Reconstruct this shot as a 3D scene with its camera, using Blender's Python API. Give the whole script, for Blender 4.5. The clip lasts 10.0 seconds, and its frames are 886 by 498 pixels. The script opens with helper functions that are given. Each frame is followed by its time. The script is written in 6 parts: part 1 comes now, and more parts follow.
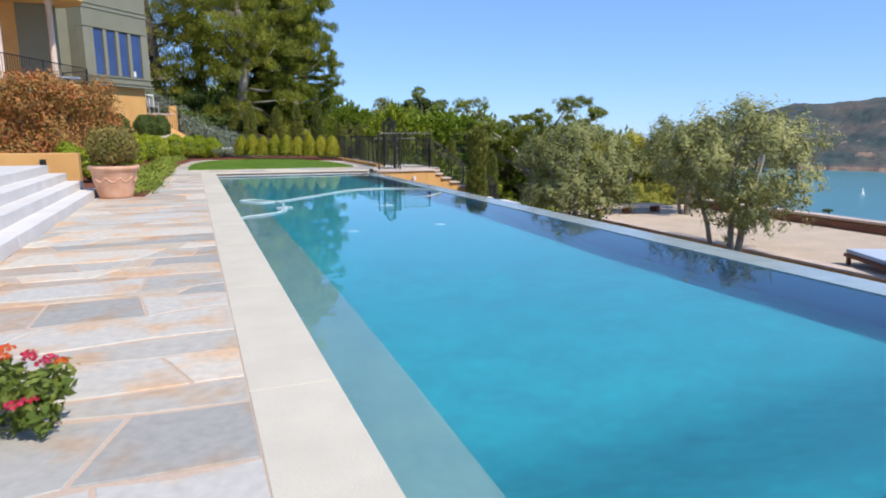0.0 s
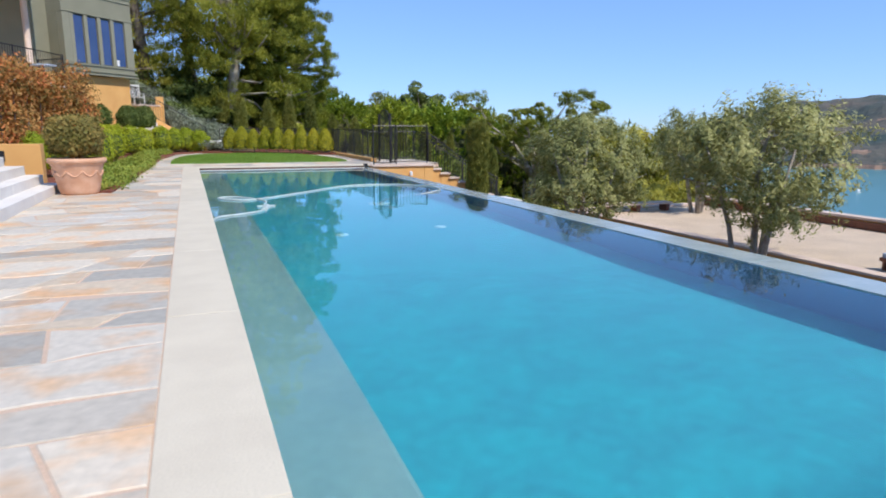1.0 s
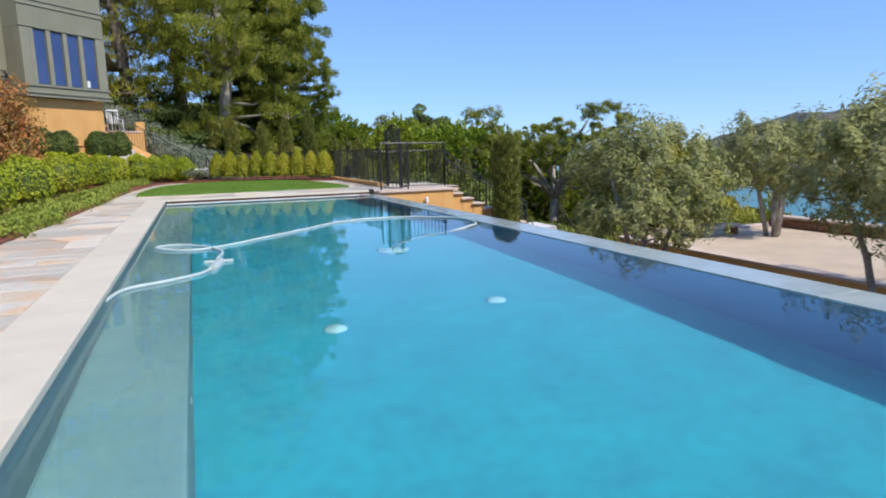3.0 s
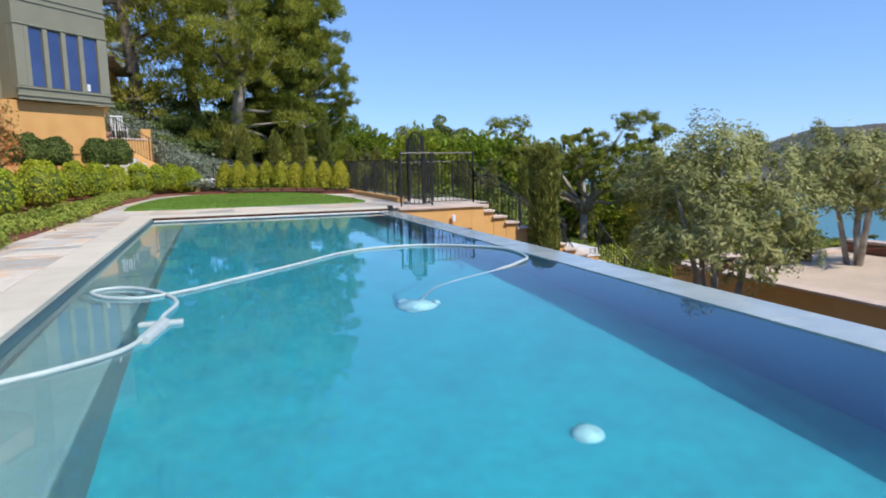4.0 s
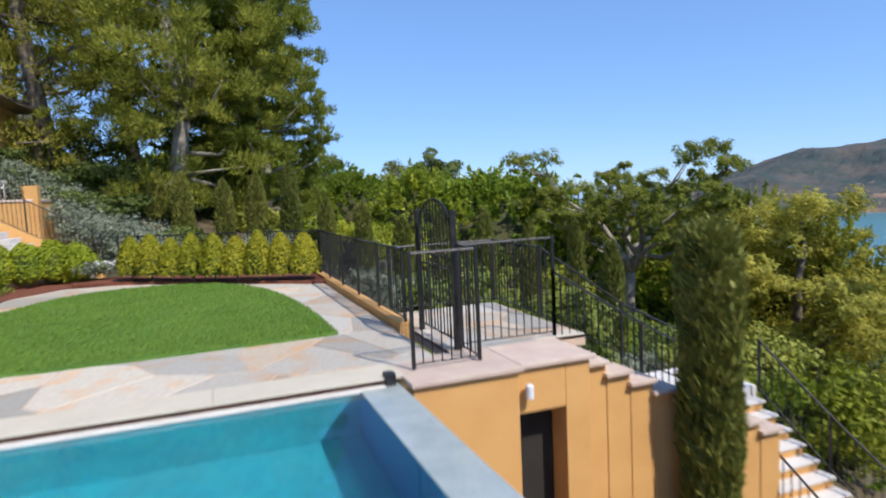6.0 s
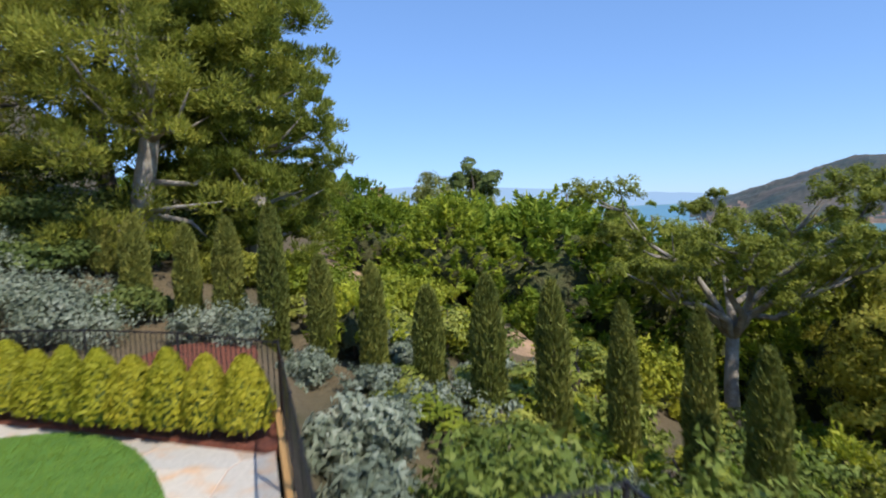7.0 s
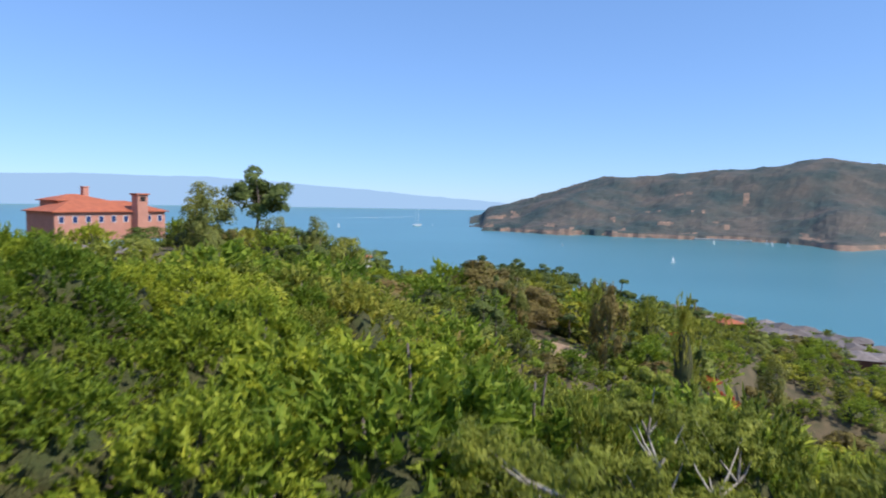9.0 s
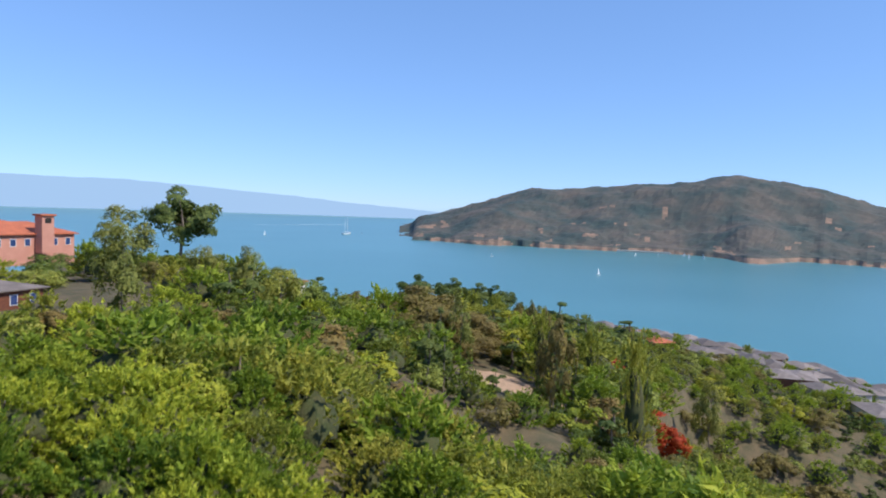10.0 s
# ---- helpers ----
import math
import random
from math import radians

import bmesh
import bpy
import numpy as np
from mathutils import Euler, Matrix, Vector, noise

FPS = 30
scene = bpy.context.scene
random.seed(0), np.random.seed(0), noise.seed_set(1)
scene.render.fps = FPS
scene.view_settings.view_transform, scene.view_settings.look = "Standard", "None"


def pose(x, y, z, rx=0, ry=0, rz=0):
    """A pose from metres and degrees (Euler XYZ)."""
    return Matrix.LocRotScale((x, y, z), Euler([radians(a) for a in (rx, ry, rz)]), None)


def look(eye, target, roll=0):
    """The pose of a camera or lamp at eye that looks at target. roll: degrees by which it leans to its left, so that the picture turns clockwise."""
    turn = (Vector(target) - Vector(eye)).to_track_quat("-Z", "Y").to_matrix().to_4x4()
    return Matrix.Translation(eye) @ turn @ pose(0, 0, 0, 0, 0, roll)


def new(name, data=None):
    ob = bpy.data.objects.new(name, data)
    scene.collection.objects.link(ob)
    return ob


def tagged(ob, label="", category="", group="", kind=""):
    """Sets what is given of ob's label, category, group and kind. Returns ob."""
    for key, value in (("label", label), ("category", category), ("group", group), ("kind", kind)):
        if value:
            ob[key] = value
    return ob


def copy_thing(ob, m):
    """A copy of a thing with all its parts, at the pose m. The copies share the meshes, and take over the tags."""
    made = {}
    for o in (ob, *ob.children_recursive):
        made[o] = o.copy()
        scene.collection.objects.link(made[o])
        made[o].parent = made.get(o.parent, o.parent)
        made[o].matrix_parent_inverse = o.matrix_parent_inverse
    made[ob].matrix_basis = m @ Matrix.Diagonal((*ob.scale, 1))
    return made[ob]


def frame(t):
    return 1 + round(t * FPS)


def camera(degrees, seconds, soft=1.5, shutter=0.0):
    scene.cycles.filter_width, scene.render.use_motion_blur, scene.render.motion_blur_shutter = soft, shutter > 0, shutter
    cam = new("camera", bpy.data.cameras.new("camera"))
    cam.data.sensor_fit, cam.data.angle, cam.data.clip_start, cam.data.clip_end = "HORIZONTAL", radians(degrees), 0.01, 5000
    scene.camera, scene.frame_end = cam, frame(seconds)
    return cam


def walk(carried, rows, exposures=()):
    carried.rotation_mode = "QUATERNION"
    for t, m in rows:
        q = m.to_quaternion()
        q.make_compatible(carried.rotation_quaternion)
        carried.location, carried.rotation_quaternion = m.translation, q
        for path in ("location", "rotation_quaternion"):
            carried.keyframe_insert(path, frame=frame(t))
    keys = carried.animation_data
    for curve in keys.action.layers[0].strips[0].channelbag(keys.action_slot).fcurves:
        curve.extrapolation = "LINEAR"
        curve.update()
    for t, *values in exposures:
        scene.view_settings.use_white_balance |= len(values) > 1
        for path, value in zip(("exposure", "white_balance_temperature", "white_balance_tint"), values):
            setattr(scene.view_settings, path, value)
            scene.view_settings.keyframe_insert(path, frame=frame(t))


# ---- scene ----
cam = camera(70.6, 10.0, soft=1.9, shutter=0.35)
PATH = [
    (0, (0.023, -0.409, 1.395), (0.745, 1.42, 1.03), 0.0),
    (0.5, (0.23, 0.182, 1.364), (0.952, 2.009, 0.987), 0.3),
    (1, (0.439, 0.875, 1.302), (1.172, 2.697, 0.923), 0.3),
    (1.5, (0.646, 1.699, 1.202), (1.393, 3.518, 0.836), 0.0),
    (2, (0.91, 2.676, 1.134), (1.658, 4.497, 0.783), -0.7),
    (2.5, (1.192, 3.728, 1.101), (1.928, 5.559, 0.773), -1.3),
    (4, (2.133, 7.267, 1.097), (2.799, 9.133, 0.826), -1.0),
    (4.5, (2.475, 8.497, 1.145), (3.128, 10.371, 0.895), -1.0),
    (5, (2.854, 10.187, 1.292), (3.515, 12.06, 1.053), -1.5),
    (5.2, (3.027, 11.216, 1.413), (3.721, 13.077, 1.181), -2.2),
    (6.3, (5.162, 18.07, 2.37), (5.859, 19.938, 2.212), -2.8),
    (6.5, (5.637, 19.429, 2.609), (6.296, 21.311, 2.459), -3.0),
    (7, (6.886, 22.82, 3.296), (7.475, 24.725, 3.146), -2.4),
    (7.5, (8.26, 25.95, 4.12), (8.904, 27.838, 3.966), -1.9),
    (8, (9.467, 28.952, 5.254), (10.282, 30.772, 5.096), 0.2),
    (8.5, (10.738, 32.298, 6.598), (11.752, 34.014, 6.436), 0.7),
    (9, (11.891, 35.616, 8.105), (13.078, 37.218, 7.941), 1.1),
    (9.5, (12.946, 39.254, 9.91), (14.253, 40.761, 9.763), 2.1),
    (10, (13.716, 42.622, 11.953), (15.078, 44.081, 11.82), 2.1),
]
walk(cam, [(t, look(eye, target, roll)) for t, eye, target, roll in PATH])

# ---- light ----
SUN_DIR = Vector((0.27, -0.60, 0.78)).normalized()
world = bpy.data.worlds.new("sky")
scene.world = world
world.use_nodes = True
wn = world.node_tree
sky = wn.nodes.new("ShaderNodeTexSky")
sky.sky_type = 'NISHITA'
sky.sun_disc = False
sky.sun_elevation = math.asin(SUN_DIR.z)
sky.sun_rotation = math.atan2(SUN_DIR.x, SUN_DIR.y)
sky.altitude = 1200
sky.air_density, sky.dust_density, sky.ozone_density = 1.0, 0.0, 6.0
soft_sky = wn.nodes.new("ShaderNodeGamma")
soft_sky.inputs[1].default_value = 0.55
cool = wn.nodes.new("ShaderNodeMixRGB")
cool.blend_type = 'MULTIPLY'
cool.inputs[0].default_value, cool.inputs[2].default_value = 1.0, (0.545, 0.755, 1.10, 1)
wn.links.new(sky.outputs[0], soft_sky.inputs[0])
wn.links.new(soft_sky.outputs[0], cool.inputs[1])
wn.links.new(cool.outputs[0], wn.nodes["Background"].inputs[0])
wn.nodes["Background"].inputs[1].default_value = 0.36
sun = new("sun", bpy.data.lights.new("sun", 'SUN'))
sun.data.energy, sun.data.angle, sun.data.color = 4.5, radians(0.55), (1.0, 0.94, 0.85)
sun.matrix_world = look(SUN_DIR * 60, (0, 0, 0))


# ---- materials ----
def mat(name, c1, c2, scale=4.0, rough=0.7, bump=0.15, bscale=60.0, rnd=0.0, metal=0.0, tint=None, stain=0.25, depth=0.01):
    """Two colours mottled by noise at two scales, a finer grain, a bump, and a spread from piece to piece."""
    m = bpy.data.materials.new(name)
    m.use_nodes = True
    nt = m.node_tree
    b = nt.nodes["Principled BSDF"]
    geo = nt.nodes.new("ShaderNodeNewGeometry")
    n1 = nt.nodes.new("ShaderNodeTexNoise")
    n1.inputs["Scale"].default_value, n1.inputs["Detail"].default_value = scale, 6
    n2 = nt.nodes.new("ShaderNodeTexNoise")
    n2.inputs["Scale"].default_value, n2.inputs["Detail"].default_value = bscale, 4
    ramp = nt.nodes.new("ShaderNodeValToRGB")
    ramp.color_ramp.elements[0].position, ramp.color_ramp.elements[1].position = 0.35, 0.65
    ramp.color_ramp.elements[0].color, ramp.color_ramp.elements[1].color = (*c1, 1), (*c2, 1)
    nt.links.new(geo.outputs["Position"], n1.inputs["Vector"])
    nt.links.new(geo.outputs["Position"], n2.inputs["Vector"])
    nt.links.new(n1.outputs["Fac"], ramp.inputs[0])
    col = ramp.outputs[0]
    if tint:
        info = nt.nodes.new("ShaderNodeObjectInfo")
        r2 = nt.nodes.new("ShaderNodeValToRGB")
        r2.color_ramp.interpolation = 'CONSTANT'
        while len(r2.color_ramp.elements) < len(tint):
            r2.color_ramp.elements.new(0.5)
        for k, c in enumerate(tint):
            r2.color_ramp.elements[k].position = k / len(tint)
            r2.color_ramp.elements[k].color = (*c, 1)
        nt.links.new(info.outputs["Random"], r2.inputs[0])
        mx = nt.nodes.new("ShaderNodeMixRGB")
        mx.blend_type = 'MULTIPLY'
        mx.inputs[0].default_value = 1.0
        nt.links.new(col, mx.inputs[1])
        nt.links.new(r2.outputs[0], mx.inputs[2])
        col = mx.outputs[0]
    hsv = nt.nodes.new("ShaderNodeHueSaturation")
    mr = nt.nodes.new("ShaderNodeMapRange")
    mr.inputs["To Min"].default_value, mr.inputs["To Max"].default_value = 1 - stain, 1 + stain
    nt.links.new(n2.outputs["Fac"], mr.inputs["Value"])
    val = mr.outputs[0]
    if rnd:
        info2 = nt.nodes.new("ShaderNodeObjectInfo")
        mr2 = nt.nodes.new("ShaderNodeMapRange")
        mr2.inputs["To Min"].default_value, mr2.inputs["To Max"].default_value = 1 - rnd, 1 + rnd
        nt.links.new(info2.outputs["Random"], mr2.inputs["Value"])
        mul = nt.nodes.new("ShaderNodeMath")
        mul.operation = 'MULTIPLY'
        nt.links.new(val, mul.inputs[0])
        nt.links.new(mr2.outputs[0], mul.inputs[1])
        val = mul.outputs[0]
    nt.links.new(val, hsv.inputs["Value"])
    nt.links.new(col, hsv.inputs["Color"])
    nt.links.new(hsv.outputs[0], b.inputs["Base Color"])
    b.inputs["Roughness"].default_value, b.inputs["Metallic"].default_value = rough, metal
    if bump:
        bp = nt.nodes.new("ShaderNodeBump")
        bp.inputs["Strength"].default_value, bp.inputs["Distance"].default_value = bump, depth
        nt.links.new(n2.outputs["Fac"], bp.inputs["Height"])
        nt.links.new(bp.outputs[0], b.inputs["Normal"])
    return m


def leaf_mat(name, cols, spread=0.3, trans=0.35, patch=0.5):
    """Leaves: a colour for each leaf, light and dark patches, a spread from plant to plant, and light through the blade."""
    m = bpy.data.materials.new(name)
    m.use_nodes = True
    nt = m.node_tree
    b = nt.nodes["Principled BSDF"]
    geo = nt.nodes.new("ShaderNodeNewGeometry")
    info = nt.nodes.new("ShaderNodeObjectInfo")
    ns = nt.nodes.new("ShaderNodeTexNoise")
    ns.inputs["Scale"].default_value, ns.inputs["Detail"].default_value = patch, 3
    nt.links.new(geo.outputs["Position"], ns.inputs["Vector"])
    mixv = nt.nodes.new("ShaderNodeMath")
    mixv.operation = 'MULTIPLY_ADD'
    nt.links.new(geo.outputs["Random Per Island"], mixv.inputs[0])
    mixv.inputs[1].default_value = 0.55
    half = nt.nodes.new("ShaderNodeMapRange")
    half.inputs["From Min"].default_value, half.inputs["From Max"].default_value = 0.3, 0.7
    half.inputs["To Min"].default_value, half.inputs["To Max"].default_value = 0.0, 0.45
    nt.links.new(ns.outputs["Fac"], half.inputs["Value"])
    nt.links.new(half.outputs[0], mixv.inputs[2])
    ramp = nt.nodes.new("ShaderNodeValToRGB")
    while len(ramp.color_ramp.elements) < len(cols):
        ramp.color_ramp.elements.new(0.5)
    for k, c in enumerate(cols):
        ramp.color_ramp.elements[k].position = k / (len(cols) - 1)
        ramp.color_ramp.elements[k].color = (*c, 1)
    nt.links.new(mixv.outputs[0], ramp.inputs[0])
    hsv = nt.nodes.new("ShaderNodeHueSaturation")
    mr = nt.nodes.new("ShaderNodeMapRange")
    mr.inputs["To Min"].default_value, mr.inputs["To Max"].default_value = 1 - spread, 1 + spread
    nt.links.new(info.outputs["Random"], mr.inputs["Value"])
    nt.links.new(mr.outputs[0], hsv.inputs["Value"])
    mh = nt.nodes.new("ShaderNodeMapRange")
    mh.inputs["To Min"].default_value, mh.inputs["To Max"].default_value = 0.5 + spread * 0.08, 0.5 - spread * 0.08
    nt.links.new(info.outputs["Random"], mh.inputs["Value"])
    nt.links.new(mh.outputs[0], hsv.inputs["Hue"])
    nt.links.new(ramp.outputs[0], hsv.inputs["Color"])
    nt.links.new(hsv.outputs[0], b.inputs["Base Color"])
    b.inputs["Roughness"].default_value = 0.6
    b.inputs["Specular IOR Level"].default_value = 0.25
    tr = nt.nodes.new("ShaderNodeBsdfTranslucent")
    nt.links.new(hsv.outputs[0], tr.inputs["Color"])
    mx = nt.nodes.new("ShaderNodeMixShader")
    mx.inputs[0].default_value = trans
    nt.links.new(b.outputs[0], mx.inputs[1])
    nt.links.new(tr.outputs[0], mx.inputs[2])
    nt.links.new(mx.outputs[0], nt.nodes["Material Output"].inputs[0])
    return m


def water_mat(name, tint, ripple, size, ior=1.333):
    m = bpy.data.materials.new(name)
    m.use_nodes = True
    nt = m.node_tree
    b = nt.nodes["Principled BSDF"]
    b.inputs["Base Color"].default_value = (*tint, 1)
    b.inputs["Roughness"].default_value = 0.015
    b.inputs["IOR"].default_value = ior
    b.inputs["Transmission Weight"].default_value = 1.0
    geo = nt.nodes.new("ShaderNodeNewGeometry")
    n = nt.nodes.new("ShaderNodeTexNoise")
    n.inputs["Scale"].default_value, n.inputs["Detail"].default_value = size, 2
    nt.links.new(geo.outputs["Position"], n.inputs["Vector"])
    bp = nt.nodes.new("ShaderNodeBump")
    bp.inputs["Strength"].default_value, bp.inputs["Distance"].default_value = ripple, 0.02
    nt.links.new(n.outputs["Fac"], bp.inputs["Height"])
    nt.links.new(bp.outputs[0], b.inputs["Normal"])
    return m


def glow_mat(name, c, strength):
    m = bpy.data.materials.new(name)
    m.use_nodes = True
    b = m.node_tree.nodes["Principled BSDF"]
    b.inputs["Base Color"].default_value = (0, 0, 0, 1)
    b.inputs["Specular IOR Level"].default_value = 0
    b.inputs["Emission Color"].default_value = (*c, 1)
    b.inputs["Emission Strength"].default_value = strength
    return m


FLAG = mat("flagstone", (0.55, 0.51, 0.445), (0.60, 0.42, 0.275), 2.1, 0.75, 0.10, 14, rnd=0.12, depth=0.006,
           tint=[(1.0, .98, .95), (.88, .885, .885), (1.05, .93, .80), (1.06, 1.04, 1.01), (.70, .71, .715), (1.02, .90, .77), (.95, .95, .95), (.78, .70, .64), (1.05, 1.0, .93)])
fr = FLAG.node_tree.nodes["Color Ramp"].color_ramp
fr.elements[0].position, fr.elements[1].position = 0.50, 0.66
MORTAR = mat("mortar", (0.62, 0.45, 0.33), (0.56, 0.42, 0.32), 6, 0.9, 0.4, 80)
COPING = mat("coping_stone", (0.65, 0.58, 0.455), (0.60, 0.53, 0.415), 2.5, 0.7, 0.2, 70, rnd=0.04, stain=0.08)
WEIR = mat("wet_weir_stone", (0.42, 0.46, 0.44), (0.34, 0.39, 0.38), 3, 0.12, 0.1, 50, stain=0.12)
# Mottling in the plaster colour stands for caustic light under the water.
PLASTER = mat("caustic_mottled_plaster", (0.012, 0.205, 0.285), (0.011, 0.245, 0.325), 2.6, 0.7, 0.2, 9, stain=0.26)
BENCHP = mat("pool_bench_plaster", (0.13, 0.245, 0.265), (0.105, 0.215, 0.245), 2.0, 0.7, 0.15, 14, stain=0.15)
TILE = mat("waterline_tile", (0.06, 0.11, 0.13), (0.09, 0.15, 0.17), 8, 0.3, 0.1, 50)
# The pool plaster again, with the infinity wall's shade put into deeper blue.
SHADEWALL = mat("shaded_infinity_wall", (0.005, 0.115, 0.26), (0.004, 0.10, 0.235), 1.5, 0.5, 0.1, 8, stain=0.12)
POOLW = water_mat("pool_water", (0.80, 0.95, 0.985), 0.10, 2.2)
STUCCO = mat("orange_stucco", (0.72, 0.40, 0.14), (0.66, 0.35, 0.115), 1.5, 0.85, 0.25, 90, stain=0.08)
CAP = mat("cap_stone", (0.66, 0.52, 0.42), (0.58, 0.44, 0.36), 3, 0.75, 0.25, 50, rnd=0.06)
STEPM = mat("pale_step_stone", (0.74, 0.70, 0.65), (0.68, 0.63, 0.58), 2, 0.7, 0.2, 50, rnd=0.04, stain=0.1)
SIDING = mat("olive_siding", (0.245, 0.235, 0.165), (0.225, 0.215, 0.15), 1.5, 0.6, 0.1, 60, stain=0.06)
TRIMM = mat("olive_trim", (0.27, 0.26, 0.19), (0.25, 0.24, 0.17), 2, 0.55, 0.1, 60, stain=0.06)
IRON = mat("black_iron", (0.018, 0.017, 0.018), (0.035, 0.033, 0.035), 9, 0.42, 0.2, 120, metal=0.3)
TERRA = mat("terracotta", (0.62, 0.33, 0.20), (0.70, 0.42, 0.28), 5, 0.8, 0.25, 60, stain=0.12)
GRAVEL = mat("gravel", (0.66, 0.52, 0.38), (0.58, 0.45, 0.33), 1.0, 0.95, 0.8, 140, stain=0.3, depth=0.02)
DIRT = mat("dirt", (0.48, 0.31, 0.20), (0.36, 0.24, 0.15), 0.6, 0.95, 0.8, 5, stain=0.35, depth=0.15)
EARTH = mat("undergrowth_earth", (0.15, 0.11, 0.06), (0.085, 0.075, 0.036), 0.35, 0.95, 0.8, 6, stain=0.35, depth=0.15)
MULCH = mat("red_mulch", (0.27, 0.085, 0.045), (0.16, 0.05, 0.028), 14, 0.95, 0.9, 45, stain=0.5, depth=0.04)
LAWN = mat("lawn_turf", (0.10, 0.23, 0.03), (0.15, 0.30, 0.04), 1.6, 0.9, 0.9, 90, stain=0.4, depth=0.03)
WOOD = mat("brown_timber", (0.20, 0.07, 0.035), (0.14, 0.05, 0.03), 3, 0.6, 0.2, 40, rnd=0.1)
WHITEP = mat("white_paint", (0.80, 0.80, 0.79), (0.76, 0.76, 0.75), 5, 0.45, 0.05, 40, stain=0.03)
HOSEM = mat("pale_hose", (0.50, 0.56, 0.53), (0.42, 0.48, 0.46), 9, 0.4, 0.1, 60, stain=0.08)
FITTING = mat("pale_aqua_plastic", (0.30, 0.52, 0.55), (0.24, 0.46, 0.50), 9, 0.5, 0.3, 25, stain=0.25)
CUSHM = mat("blue_cushion", (0.45, 0.52, 0.66), (0.48, 0.55, 0.68), 6, 0.9, 0.2, 90, stain=0.05)
BARK = mat("bark", (0.13, 0.10, 0.075), (0.24, 0.20, 0.165), 4, 0.95, 0.9, 25, stain=0.4, depth=0.04)
PALEBARK = mat("pale_bark", (0.25, 0.21, 0.17), (0.45, 0.41, 0.35), 3, 0.95, 0.8, 22, stain=0.35, depth=0.03)
ROOFRED = mat("red_roof_tiles", (0.52, 0.15, 0.07), (0.42, 0.12, 0.06), 0.8, 0.85, 0.6, 5, stain=0.25, depth=0.06)
PINK = mat("pink_stucco", (0.62, 0.30, 0.22), (0.56, 0.26, 0.19), 0.6, 0.85, 0.1, 20)
ROOFGREY = mat("grey_roof", (0.155, 0.125, 0.11), (0.22, 0.18, 0.16), 0.5, 0.85, 0.5, 4, rnd=0.35, stain=0.15)
PALEWALL = mat("pale_house_wall", (0.62, 0.57, 0.50), (0.56, 0.50, 0.43), 0.5, 0.8, 0.1, 8, rnd=0.2)
# Near-black for solid panels that stand for the shade inside openings.
DARK = mat("painted_interior_shade", (0.02, 0.018, 0.016), (0.03, 0.026, 0.022), 2, 0.8, 0.0)
ASPH = mat("pale_road", (0.36, 0.33, 0.30), (0.30, 0.27, 0.25), 0.6, 0.9, 0.3, 10)
GLASS = mat("window_glass", (0.03, 0.055, 0.16), (0.045, 0.075, 0.20), 0.7, 0.06, 0.0, 10, stain=0.1)
GLASS.node_tree.nodes["Principled BSDF"].inputs["Specular IOR Level"].default_value = 0.8

# Dark colour of the added crown cores, standing for the shade inside.
CORE_SHADE = mat("dry_inner_twigs", (0.055, 0.070, 0.020), (0.085, 0.080, 0.030), 1.2, 0.95, 0.9, 9, stain=0.4, depth=0.15)
L_PINE = leaf_mat("pine_needles", [(.075, .090, .016), (.30, .325, .045), (.58, .56, .10)], 0.3, 0.45, 0.7)
L_PINE2 = leaf_mat("fresh_pine_needles", [(.075, .13, .016), (.29, .37, .035), (.55, .58, .07)], 0.34, 0.45, 0.8)
L_GOLD = leaf_mat("golden_foliage", [(.13, .17, .014), (.26, .29, .022), (.40, .39, .035)], 0.3, 0.22)
L_OLIVE = leaf_mat("olive_leaves", [(.14, .16, .045), (.34, .345, .12), (.58, .55, .25)], 0.08, 0.25, 1.2)
L_CONE = leaf_mat("clipped_golden_green_leaves", [(.20, .21, .014), (.37, .36, .024), (.54, .48, .045)], 0.12, 0.3, 2)
L_BALL = leaf_mat("lime_green_leaves", [(.20, .27, .018), (.37, .43, .028), (.53, .55, .05)], 0.12, 0.3, 2)
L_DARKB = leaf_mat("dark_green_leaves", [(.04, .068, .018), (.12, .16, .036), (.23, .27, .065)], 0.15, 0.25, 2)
L_RED = leaf_mat("red_tipped_leaves", [(0.10, 0.115, 0.028), (0.30, 0.20, 0.055), (0.54, 0.26, 0.075), (0.58, 0.15, 0.065)], 0.12, 0.3, 1.5)
L_CYP = leaf_mat("cypress_foliage", [(.085, .105, .022), (.21, .225, .045), (.35, .33, .075)], 0.2, 0.2, 1.5)
L_SILVER = leaf_mat("silver_green_leaves", [(.13, .17, .11), (.27, .31, .22), (.46, .49, .38)], 0.12, 0.3, 1)
L_COVER = leaf_mat("ground_cover_leaves", [(.12, .18, .025), (.27, .34, .05), (.46, .45, .09)], 0.12, 0.3, 2)
L_BUSH = leaf_mat("broad_green_leaves", [(.085, .12, .020), (.22, .26, .042), (.42, .42, .085)], 0.35, 0.2, 1)
L_BROWN = leaf_mat("bronze_foliage", [(.12, .09, .03), (.25, .19, .055), (.36, .29, .08)], 0.2, 0.3, 0.3)
L_BRONZE = leaf_mat("bronze_green_leaves", [(.10, .11, .03), (.25, .21, .055), (.45, .30, .085)], 0.05, 0.3, 2)
L_FLAME = leaf_mat("scarlet_foliage", [(0.287, 0.023, 0.011), (0.517, 0.046, 0.017), (0.632, 0.092, 0.023)], 0.2)
L_GRASS = leaf_mat("grass_blades", [(.13, .235, .035), (.20, .32, .05), (.28, .39, .075)], 0.0, 0.3, 0.9)
PETAL_R = leaf_mat("red_petals", [(.55, .03, .04), (.7, .06, .10), (.75, .10, .25)], 0.05)
